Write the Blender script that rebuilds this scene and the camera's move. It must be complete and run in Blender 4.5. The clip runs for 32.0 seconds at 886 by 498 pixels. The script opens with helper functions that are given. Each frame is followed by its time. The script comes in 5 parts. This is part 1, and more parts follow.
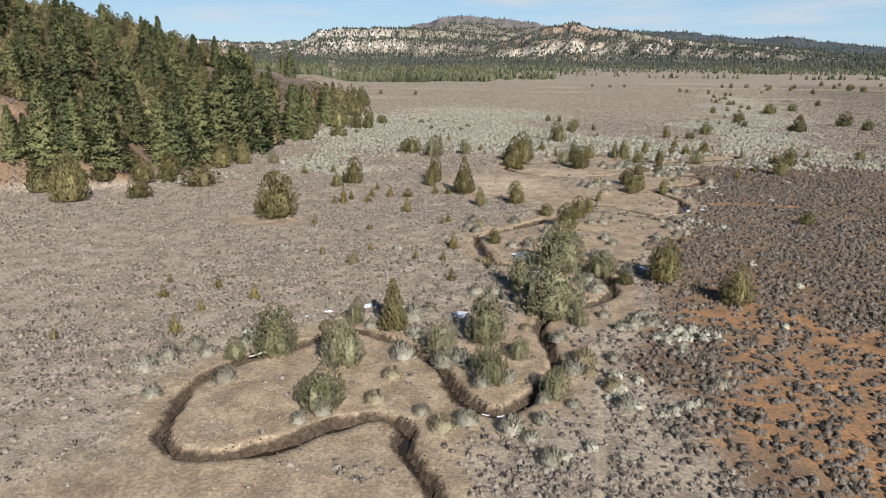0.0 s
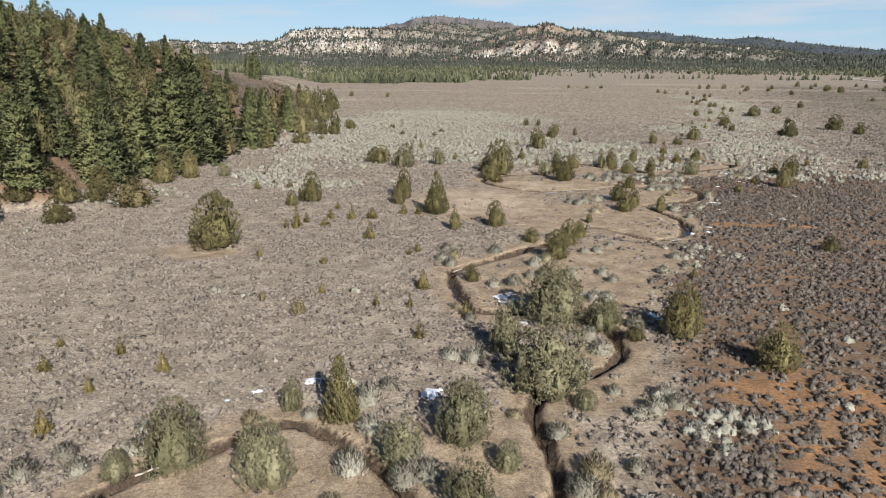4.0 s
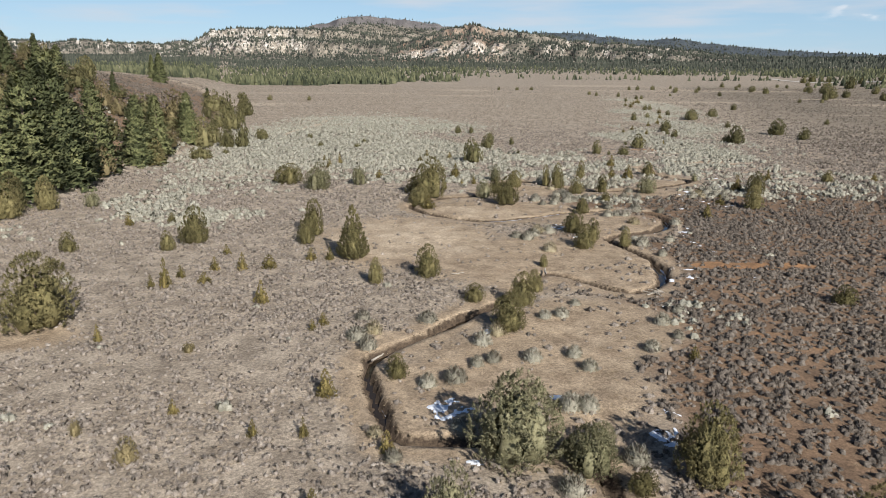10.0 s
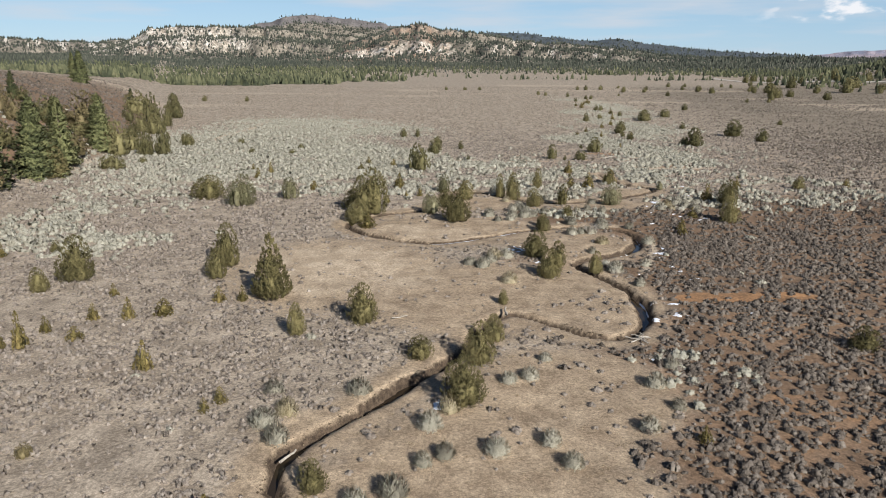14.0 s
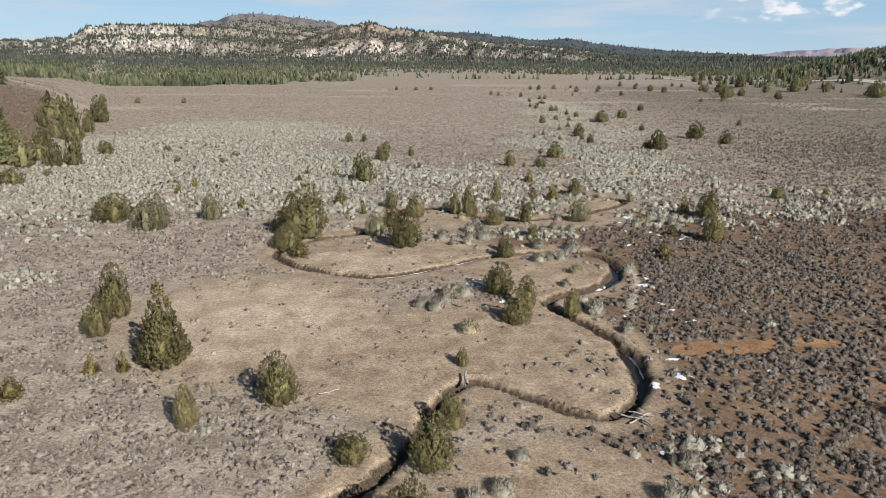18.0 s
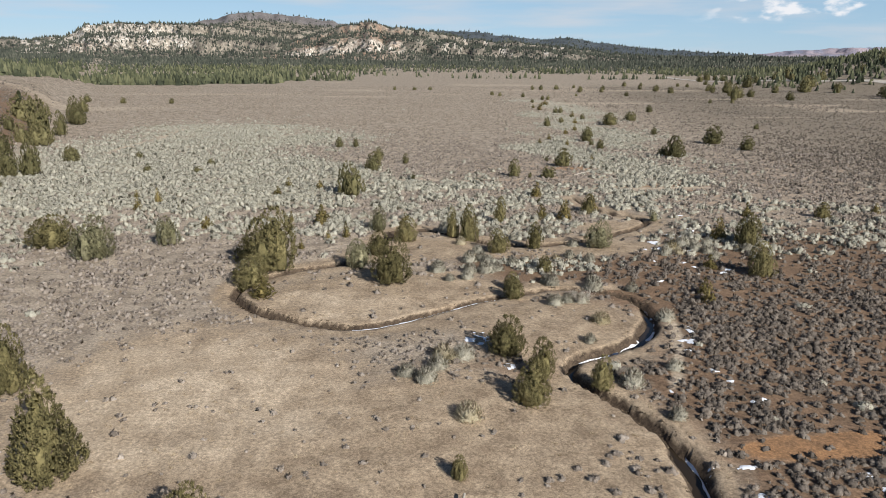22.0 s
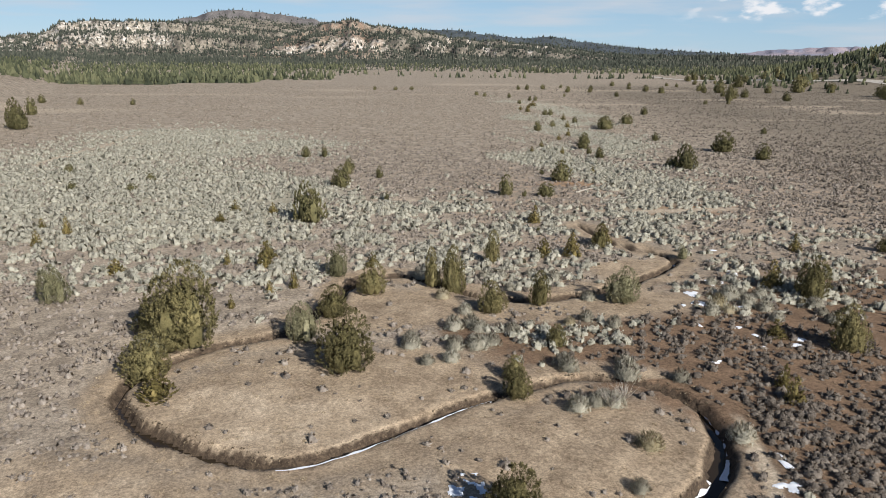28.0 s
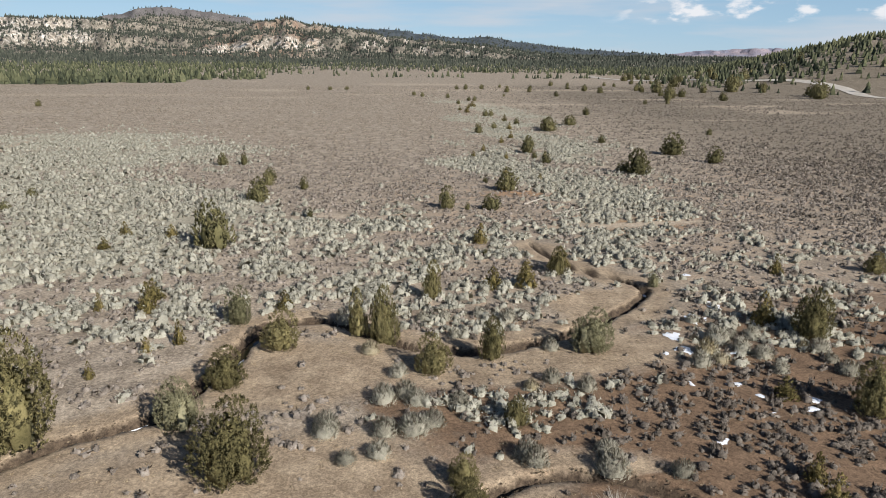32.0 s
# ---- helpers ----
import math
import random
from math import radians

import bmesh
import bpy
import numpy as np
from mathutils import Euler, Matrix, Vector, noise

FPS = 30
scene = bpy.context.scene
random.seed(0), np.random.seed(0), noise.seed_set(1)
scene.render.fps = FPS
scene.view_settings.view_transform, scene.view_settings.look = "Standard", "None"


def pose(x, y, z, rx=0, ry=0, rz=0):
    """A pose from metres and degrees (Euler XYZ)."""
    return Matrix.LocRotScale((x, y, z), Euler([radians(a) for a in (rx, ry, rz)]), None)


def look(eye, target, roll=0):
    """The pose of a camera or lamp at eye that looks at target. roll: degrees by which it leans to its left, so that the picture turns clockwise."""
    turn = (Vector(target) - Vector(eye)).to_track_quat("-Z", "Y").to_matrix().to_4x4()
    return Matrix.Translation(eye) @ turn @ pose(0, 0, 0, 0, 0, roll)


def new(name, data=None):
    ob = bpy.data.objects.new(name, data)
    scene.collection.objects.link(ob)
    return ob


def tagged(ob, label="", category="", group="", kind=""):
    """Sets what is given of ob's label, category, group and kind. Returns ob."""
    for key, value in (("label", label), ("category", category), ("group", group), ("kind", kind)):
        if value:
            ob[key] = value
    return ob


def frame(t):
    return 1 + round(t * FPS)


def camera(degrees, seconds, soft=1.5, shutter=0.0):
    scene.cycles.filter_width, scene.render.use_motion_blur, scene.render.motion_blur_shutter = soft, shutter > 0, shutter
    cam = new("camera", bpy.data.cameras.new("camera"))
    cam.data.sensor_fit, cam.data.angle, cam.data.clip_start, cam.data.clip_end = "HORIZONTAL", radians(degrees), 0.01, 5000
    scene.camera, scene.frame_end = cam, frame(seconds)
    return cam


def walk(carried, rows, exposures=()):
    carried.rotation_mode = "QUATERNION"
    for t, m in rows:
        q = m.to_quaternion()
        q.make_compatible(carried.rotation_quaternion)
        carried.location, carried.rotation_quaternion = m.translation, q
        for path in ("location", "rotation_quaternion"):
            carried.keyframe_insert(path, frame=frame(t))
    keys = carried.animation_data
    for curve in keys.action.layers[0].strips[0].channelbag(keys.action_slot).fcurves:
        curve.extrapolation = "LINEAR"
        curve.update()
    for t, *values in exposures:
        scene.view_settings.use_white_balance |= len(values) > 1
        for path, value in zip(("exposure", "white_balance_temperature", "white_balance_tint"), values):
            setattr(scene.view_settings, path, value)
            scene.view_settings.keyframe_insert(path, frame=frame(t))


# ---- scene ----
cam = camera(65.8, 32.0, soft=0.85)
PATH = [
    (0, (4.278, -0.455, 18.246), (3.934, 1.44, 17.708), 0.2),
    (1, (3.846, 2.406, 18.316), (3.517, 4.304, 17.779), 0.2),
    (2, (3.421, 5.528, 18.359), (3.108, 7.429, 17.821), 0.2),
    (3, (3.085, 8.679, 18.381), (2.79, 10.582, 17.843), 0.2),
    (3.5, (2.97, 10.19, 18.342), (2.684, 12.095, 17.805), 0.2),
    (5.5, (2.568, 15.762, 18.402), (2.33, 17.673, 17.864), 0.1),
    (6, (2.417, 17.301, 18.474), (2.195, 19.215, 17.936), 0.2),
    (7, (2.206, 20.162, 18.608), (2.018, 22.079, 18.071), 0.2),
    (8, (1.937, 23.352, 18.57), (1.785, 25.273, 18.034), 0.2),
    (9, (1.733, 26.226, 18.627), (1.616, 28.15, 18.091), 0.2),
    (10, (1.721, 29.18, 18.677), (1.64, 31.105, 18.142), 0.2),
    (11, (1.798, 32.095, 18.568), (1.751, 34.021, 18.033), 0.2),
    (12, (1.845, 35.025, 18.466), (1.832, 36.952, 17.931), 0.3),
    (13, (1.973, 37.834, 18.421), (1.998, 39.761, 17.886), 0.3),
    (14, (2.195, 40.799, 18.348), (2.258, 42.725, 17.813), 0.3),
    (14.5, (2.312, 42.311, 18.318), (2.394, 44.236, 17.783), 0.3),
    (16.5, (2.865, 48.136, 18.214), (3.022, 50.057, 17.678), 0.3),
    (17, (3.043, 49.548, 18.203), (3.217, 51.467, 17.668), 0.3),
    (18, (3.41, 52.519, 18.193), (3.605, 54.436, 17.657), 0.3),
    (19, (3.793, 55.475, 18.133), (3.991, 57.391, 17.596), 0.4),
    (20, (4.199, 58.493, 18.074), (4.396, 60.409, 17.537), 0.3),
    (21, (4.603, 61.481, 18.035), (4.799, 63.397, 17.497), 0.4),
    (22, (5.049, 64.487, 18.103), (5.244, 66.403, 17.565), 0.4),
    (23, (5.465, 67.328, 18.076), (5.661, 69.244, 17.537), 0.4),
    (24, (5.848, 70.148, 18.105), (6.043, 72.063, 17.565), 0.4),
    (25, (6.249, 72.822, 18.085), (6.446, 74.738, 17.546), 0.4),
    (25.5, (6.503, 74.197, 18.082), (6.703, 76.112, 17.543), 0.3),
    (27.5, (7.17, 79.717, 17.976), (7.401, 81.628, 17.435), 0.4),
    (28, (7.32, 81.149, 17.967), (7.561, 83.059, 17.426), 0.5),
    (29, (7.735, 83.946, 17.862), (8.001, 85.853, 17.322), 0.5),
    (30, (8.275, 86.705, 17.754), (8.602, 88.603, 17.215), 0.6),
    (31, (8.909, 89.298, 17.703), (9.282, 91.188, 17.164), 0.7),
    (32, (9.631, 91.967, 17.515), (10.04, 93.849, 16.975), 0.7),
]
walk(cam, [(t, look(eye, target, roll)) for t, eye, target, roll in PATH], [(0, 0.4, 6500, 11.3), (16, 0.35, 6500, 11.3), (32, 0.28, 6500, 11.3)])

# ---- daylight ----
SUN_ELEVATION, SUN_X, SUN_Y = radians(31.5), 0.507, -0.862
world = bpy.data.worlds.new("sky")
scene.world = world
world.use_nodes = True
wn = world.node_tree.nodes
wl = world.node_tree.links
sky = wn.new("ShaderNodeTexSky")
sky.sky_type = 'NISHITA'
sky.sun_disc = False
sky.sun_elevation = SUN_ELEVATION
sky.sun_rotation = math.atan2(SUN_X, SUN_Y)
sky.altitude = 2000
sky.air_density, sky.dust_density, sky.ozone_density = 1.0, 0.0, 2.0
bg = wn["Background"]
bg.inputs["Strength"].default_value = 0.058
wcoord = wn.new("ShaderNodeTexCoord")
wmap = wn.new("ShaderNodeMapping")
wmap.inputs["Scale"].default_value = (3.0, 3.0, 26.0)
wnoise = wn.new("ShaderNodeTexNoise")
wnoise.inputs["Scale"].default_value = 1.6
wnoise.inputs["Detail"].default_value = 7
wramp = wn.new("ShaderNodeMapRange")
wramp.inputs["From Min"].default_value, wramp.inputs["From Max"].default_value = 0.46, 0.72
wramp.inputs["To Min"].default_value, wramp.inputs["To Max"].default_value = 0.0, 0.8
wmix = wn.new("ShaderNodeMix")
wmix.data_type = 'RGBA'
wmix.inputs["B"].default_value = (8.6, 9.2, 10.0, 1)
wl.new(wcoord.outputs["Generated"], wmap.inputs["Vector"])
wl.new(wmap.outputs["Vector"], wnoise.inputs["Vector"])
wl.new(wnoise.outputs["Fac"], wramp.inputs["Value"])
veil = wn.new("ShaderNodeMix")
veil.data_type = 'RGBA'
veil.inputs["B"].default_value = (5.4, 8.7, 12.1, 1)
wl.new(sky.outputs["Color"], veil.inputs["A"])
wl.new(veil.outputs["Result"], wmix.inputs["A"])
# small heaped clouds low in the sky, towards the right of the valley's head
cmap = wn.new("ShaderNodeMapping")
cmap.inputs["Scale"].default_value = (20.0, 20.0, 46.0)
cmap.inputs["Location"].default_value = (0.35, 0.1, 0.0)
cnoise = wn.new("ShaderNodeTexNoise")
cnoise.inputs["Scale"].default_value = 1.0
cnoise.inputs["Detail"].default_value = 5
wl.new(wcoord.outputs["Generated"], cmap.inputs["Vector"])
wl.new(cmap.outputs["Vector"], cnoise.inputs["Vector"])
axes = wn.new("ShaderNodeSeparateXYZ")
wl.new(wcoord.outputs["Generated"], axes.inputs["Vector"])


def ranged(socket, a, b, c, d):
    r = wn.new("ShaderNodeMapRange")
    r.interpolation_type = 'SMOOTHSTEP'
    r.inputs["From Min"].default_value, r.inputs["From Max"].default_value = a, b
    r.inputs["To Min"].default_value, r.inputs["To Max"].default_value = c, d
    wl.new(socket, r.inputs["Value"])
    return r.outputs["Result"]


def times(p, q):
    m = wn.new("ShaderNodeMath")
    m.operation = 'MULTIPLY'
    wl.new(p, m.inputs[0])
    wl.new(q, m.inputs[1])
    return m.outputs[0]


# haze thick towards the horizon, thin overhead
wl.new(ranged(axes.outputs["Z"], 0.0, 0.34, 0.64, 0.0), veil.inputs["Factor"])
wl.new(times(wramp.outputs["Result"], ranged(axes.outputs["Z"], 0.1, 0.36, 1.0, 0.05)), wmix.inputs["Factor"])
band = times(ranged(axes.outputs["Z"], 0.044, 0.052, 0, 1), ranged(axes.outputs["Z"], 0.068, 0.09, 1, 0))
heap = times(times(ranged(cnoise.outputs["Fac"], 0.5, 0.62, 0, 0.85), band), ranged(axes.outputs["X"], 0.4, 0.5, 0, 1))
cmix = wn.new("ShaderNodeMix")
cmix.data_type = 'RGBA'
cmix.inputs["B"].default_value = (13.0, 13.0, 13.2, 1)
wl.new(heap, cmix.inputs["Factor"])
wl.new(wmix.outputs["Result"], cmix.inputs["A"])
wl.new(cmix.outputs["Result"], bg.inputs["Color"])

sun = new("sun", bpy.data.lights.new("sun", 'SUN'))
sun.data.energy = 5.0
sun.data.angle = radians(0.53)
sun.data.color = (1.0, 0.965, 0.91)
sun.matrix_world = look((SUN_X * 100, SUN_Y * 100, 100 * math.tan(SUN_ELEVATION)), (0, 0, 0))


# ---- materials ----
def material(name, colours, scale=3.0, rough=0.85, island=0.0, per_object=0.0, tint=0.0, bump=0.0, bump_scale=30.0, detail=6, through_light=0.0):
    """A matt natural surface: two noises blend three colours; tint, per_object and island vary the brightness."""
    m = bpy.data.materials.new(name)
    m.use_nodes = True
    n, l = m.node_tree.nodes, m.node_tree.links
    p = n["Principled BSDF"]
    p.inputs["Roughness"].default_value = rough
    p.inputs["Specular IOR Level"].default_value = 0.2
    geo = n.new("ShaderNodeNewGeometry")
    big = n.new("ShaderNodeTexNoise")
    big.inputs["Scale"].default_value, big.inputs["Detail"].default_value = scale, detail
    fine = n.new("ShaderNodeTexNoise")
    fine.inputs["Scale"].default_value, fine.inputs["Detail"].default_value = scale * 9, 4
    for node in (big, fine):
        l.new(geo.outputs["Position"], node.inputs["Vector"])
    ramp = n.new("ShaderNodeValToRGB")
    ramp.color_ramp.elements[0].position, ramp.color_ramp.elements[1].position = 0.34, 0.66
    ramp.color_ramp.elements[0].color, ramp.color_ramp.elements[1].color = (*colours[0], 1), (*colours[-1], 1)
    if len(colours) > 2:
        ramp.color_ramp.elements.new(0.5).color = (*colours[1], 1)
    add = n.new("ShaderNodeMix")
    add.inputs["Factor"].default_value = 0.4
    l.new(big.outputs["Fac"], add.inputs["A"])
    l.new(fine.outputs["Fac"], add.inputs["B"])
    level = add.outputs["Result"]
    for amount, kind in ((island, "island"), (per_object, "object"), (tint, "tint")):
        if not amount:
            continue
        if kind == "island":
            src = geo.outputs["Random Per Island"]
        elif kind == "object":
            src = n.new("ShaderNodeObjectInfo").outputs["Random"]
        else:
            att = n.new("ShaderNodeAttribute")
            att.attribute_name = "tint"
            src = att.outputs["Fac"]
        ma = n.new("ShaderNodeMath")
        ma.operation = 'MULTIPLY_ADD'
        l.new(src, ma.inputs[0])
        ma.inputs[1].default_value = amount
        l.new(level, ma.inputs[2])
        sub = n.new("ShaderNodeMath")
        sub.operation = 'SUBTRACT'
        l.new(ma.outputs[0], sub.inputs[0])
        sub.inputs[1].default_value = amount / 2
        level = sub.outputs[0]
    l.new(level, ramp.inputs["Fac"])
    l.new(ramp.outputs["Color"], p.inputs["Base Color"])
    if bump:
        b = n.new("ShaderNodeBump")
        b.inputs["Strength"].default_value = bump
        b.inputs["Distance"].default_value = 0.05
        bn = n.new("ShaderNodeTexNoise")
        bn.inputs["Scale"].default_value, bn.inputs["Detail"].default_value = bump_scale, 5
        l.new(geo.outputs["Position"], bn.inputs["Vector"])
        l.new(bn.outputs["Fac"], b.inputs["Height"])
        l.new(b.outputs["Normal"], p.inputs["Normal"])
    return m


JUNIPER = material("juniper_foliage", [(0.095, 0.084, 0.037), (0.178, 0.156, 0.07), (0.265, 0.228, 0.106)], 1.2, 0.95, island=0.2, per_object=0.24)
GREY_JUNIPER = material("grey_juniper_foliage", [(0.125, 0.12, 0.064), (0.21, 0.198, 0.113), (0.3, 0.28, 0.172)], 1.2, 0.95, island=0.2, per_object=0.16)
YOUNG_JUNIPER = material("young_juniper_foliage", [(0.11, 0.092, 0.033), (0.205, 0.168, 0.064), (0.295, 0.232, 0.092)], 1.2, 0.85, island=0.3, per_object=0.25)
RUST = material("rusty_foliage", [(0.115, 0.095, 0.047), (0.195, 0.16, 0.082), (0.275, 0.225, 0.12)], 1.2, 0.85, island=0.3, per_object=0.3)
PINE = material("pine_foliage", [(0.062, 0.072, 0.034), (0.118, 0.13, 0.057), (0.195, 0.2, 0.09)], 0.8, 0.95, island=0.3, per_object=0.4)
BARK = material("bark", [(0.09, 0.065, 0.05), (0.17, 0.13, 0.1), (0.26, 0.21, 0.17)], 6.0, 0.9, bump=0.6)
SAGE = material("sage_foliage", [(0.155, 0.129, 0.105), (0.285, 0.244, 0.202), (0.41, 0.36, 0.305)], 3.0, 0.95, island=0.14, tint=0.26, bump=0.8, bump_scale=16)
FAR_SAGE = material("far_sage_foliage", [(0.18, 0.149, 0.113), (0.25, 0.21, 0.163), (0.33, 0.282, 0.222)], 1.0, 0.95, island=0.14, tint=0.2)
FAR_JUNIPER = material("far_juniper_foliage", [(0.09, 0.084, 0.039), (0.155, 0.142, 0.066), (0.225, 0.202, 0.097)], 1.2, 0.95, island=0.18, per_object=0.3)
DARK_SAGE = material("dark_sage_foliage", [(0.078, 0.064, 0.05), (0.166, 0.14, 0.115), (0.27, 0.233, 0.191)], 3.0, 0.95, island=0.14, tint=0.26, bump=0.8, bump_scale=16)
SILVER = material("silver_sage_foliage", [(0.2, 0.185, 0.142), (0.31, 0.292, 0.228), (0.42, 0.398, 0.32)], 1.5, 0.85, island=0.2, per_object=0.3)
SILVER_STUFF = material("silver_sage_far_foliage", [(0.25, 0.24, 0.186), (0.395, 0.378, 0.304), (0.51, 0.492, 0.404)], 3.0, 0.85, island=0.08, tint=0.22, bump=0.8, bump_scale=14)
GRASS = material("dry_grass", [(0.2, 0.15, 0.095), (0.34, 0.27, 0.175), (0.46, 0.38, 0.26)], 0.3, 0.9, island=0.4, tint=0.3)
SOD = material("bank_sod", [(0.07, 0.052, 0.035), (0.135, 0.102, 0.067), (0.25, 0.196, 0.132)], 2.0, 0.95, island=0.5, tint=0.6)
FAR_TREES = material("far_forest_foliage", [(0.036, 0.043, 0.026), (0.085, 0.093, 0.05), (0.15, 0.15, 0.082)], 0.012, 0.85, island=0.12, tint=0.5)
MESA_TREES = material("mesa_tree_foliage", [(0.036, 0.042, 0.034), (0.062, 0.069, 0.052), (0.1, 0.104, 0.08)], 0.01, 0.9, tint=0.6)
DEADWOOD = material("weathered_wood", [(0.25, 0.22, 0.18), (0.4, 0.36, 0.3), (0.55, 0.51, 0.45)], 5.0, 0.85, bump=0.5, bump_scale=40)
SNOW = material("old_snow", [(0.7, 0.73, 0.78), (0.82, 0.85, 0.89), (0.9, 0.91, 0.94)], 2.0, 0.5, bump=0.3, bump_scale=12)
ROAD_DIRT = material("pale_road_gravel", [(0.4, 0.36, 0.3), (0.5, 0.46, 0.4), (0.6, 0.56, 0.5)], 0.1, 0.9)


def zone_material(name, base, zones, scale, bump, speckle=5.0):
    """Soil whose zones (attributes of the mesh, 0 to 1) blend into the base colours, broken up by noise."""
    m = material(name, base, scale, 0.92, bump=bump, bump_scale=6.0)
    n, l = m.node_tree.nodes, m.node_tree.links
    ramp = next(q for q in n if q.bl_idname == "ShaderNodeValToRGB")
    ramp.color_ramp.elements[0].position, ramp.color_ramp.elements[-1].position = 0.41, 0.59
    p = n["Principled BSDF"]
    col = p.inputs["Base Color"].links[0].from_socket
    geo = next(q for q in n if q.bl_idname == "ShaderNodeNewGeometry")
    for k, (attr, dark, light, grain) in enumerate(zones):
        at = n.new("ShaderNodeAttribute")
        at.attribute_name = attr
        nz = n.new("ShaderNodeTexNoise")
        nz.inputs["Scale"].default_value, nz.inputs["Detail"].default_value = grain, 8
        nz.inputs["Roughness"].default_value = 0.65
        l.new(geo.outputs["Position"], nz.inputs["Vector"])
        nm = n.new("ShaderNodeMix")
        nm.data_type = 'RGBA'
        nm.inputs["A"].default_value, nm.inputs["B"].default_value = (*dark, 1), (*light, 1)
        mr = n.new("ShaderNodeMapRange")
        mr.inputs["From Min"].default_value, mr.inputs["From Max"].default_value = 0.37, 0.63
        l.new(nz.outputs["Fac"], mr.inputs["Value"])
        l.new(mr.outputs["Result"], nm.inputs["Factor"])
        edge = n.new("ShaderNodeMath")
        edge.operation = 'MULTIPLY_ADD'
        l.new(nz.outputs["Fac"], edge.inputs[0])
        edge.inputs[1].default_value = 0.9
        l.new(at.outputs["Fac"], edge.inputs[2])
        sharp = n.new("ShaderNodeMapRange")
        sharp.inputs["From Min"].default_value, sharp.inputs["From Max"].default_value = 0.72, 1.18
        l.new(edge.outputs[0], sharp.inputs["Value"])
        mx = n.new("ShaderNodeMix")
        mx.data_type = 'RGBA'
        l.new(sharp.outputs["Result"], mx.inputs["Factor"])
        l.new(col, mx.inputs["A"])
        l.new(nm.outputs["Result"], mx.inputs["B"])
        col = mx.outputs["Result"]
    # crumbs, litter and dry blades: a fine speckle over all zones
    speck = n.new("ShaderNodeTexNoise")
    speck.inputs["Scale"].default_value, speck.inputs["Detail"].default_value, speck.inputs["Roughness"].default_value = speckle, 3, 0.7
    l.new(geo.outputs["Position"], speck.inputs["Vector"])
    sr = n.new("ShaderNodeMapRange")
    sr.inputs["From Min"].default_value, sr.inputs["From Max"].default_value = 0.35, 0.65
    sr.inputs["To Min"].default_value, sr.inputs["To Max"].default_value = 0.72, 1.28
    l.new(speck.outputs["Fac"], sr.inputs["Value"])
    blade = n.new("ShaderNodeTexNoise")
    blade.inputs["Scale"].default_value, blade.inputs["Detail"].default_value, blade.inputs["Roughness"].default_value = speckle * 2.6, 4, 0.75
    l.new(geo.outputs["Position"], blade.inputs["Vector"])
    br = n.new("ShaderNodeMapRange")
    br.inputs["From Min"].default_value, br.inputs["From Max"].default_value = 0.34, 0.66
    br.inputs["To Min"].default_value, br.inputs["To Max"].default_value = 0.66, 1.34
    l.new(blade.outputs["Fac"], br.inputs["Value"])
    both = n.new("ShaderNodeMath")
    both.operation = 'MULTIPLY'
    l.new(sr.outputs["Result"], both.inputs[0])
    l.new(br.outputs["Result"], both.inputs[1])
    vm = n.new("ShaderNodeVectorMath")
    vm.operation = 'SCALE'
    l.new(col, vm.inputs[0])
    l.new(both.outputs[0], vm.inputs["Scale"])
    l.new(vm.outputs["Vector"], p.inputs["Base Color"])
    return m


GROUND = zone_material("sage_plain_soil", [(0.225, 0.184, 0.139), (0.31, 0.258, 0.197), (0.4, 0.335, 0.258)], [
    ("meadow", (0.24, 0.18, 0.121), (0.405, 0.317, 0.219), 0.55),
    ("straw", (0.39, 0.31, 0.218), (0.54, 0.44, 0.32), 0.4),
    ("orange", (0.2, 0.12, 0.066), (0.37, 0.205, 0.1), 0.5),
    ("pale", (0.3, 0.27, 0.2), (0.38, 0.35, 0.27), 0.35),
    ("dusky", (0.138, 0.092, 0.059), (0.222, 0.147, 0.093), 0.6),
    ("drab", (0.128, 0.107, 0.076), (0.2, 0.168, 0.122), 0.4),
    ("wet", (0.05, 0.036, 0.025), (0.105, 0.077, 0.053), 2.2),
    ("track", (0.36, 0.29, 0.21), (0.48, 0.4, 0.3), 0.8)], 0.5, 0.5)
MESA = zone_material("mesa_slope_soil", [(0.14, 0.127, 0.1), (0.21, 0.186, 0.147), (0.31, 0.272, 0.217)], [
    ("ochre", (0.26, 0.165, 0.115), (0.42, 0.28, 0.195), 0.04),
    ("rock", (0.4, 0.33, 0.255), (0.74, 0.69, 0.61), 0.06),
    # aerial haze painted into the colour: blue-grey far ridges, bluish pink cliffs
    ("hazy", (0.05, 0.064, 0.074), (0.09, 0.103, 0.112), 0.03),
    ("hazed_pink", (0.19, 0.2, 0.26), (0.36, 0.3, 0.32), 0.006),
    ("bare", (0.13, 0.12, 0.118), (0.2, 0.185, 0.175), 0.02)], 0.01, 0.0, 0.12)

WATER = bpy.data.materials.new("creek_water")
WATER.use_nodes = True
wp = WATER.node_tree.nodes["Principled BSDF"]
wp.inputs["Base Color"].default_value = (0.03, 0.022, 0.014, 1)
wp.inputs["Roughness"].default_value = 0.1
wp.inputs["Specular IOR Level"].default_value = 0.5
wp.inputs["IOR"].default_value = 1.33
wtex = WATER.node_tree.nodes.new("ShaderNodeTexNoise")
wtex.inputs["Scale"].default_value = 6
wbump = WATER.node_tree.nodes.new("ShaderNodeBump")
wbump.inputs["Strength"].default_value, wbump.inputs["Distance"].default_value = 0.25, 0.03
WATER.node_tree.links.new(wtex.outputs["Fac"], wbump.inputs["Height"])
WATER.node_tree.links.new(wbump.outputs["Normal"], wp.inputs["Normal"])

# ---- building helpers ----
rng = np.random.default_rng(11)


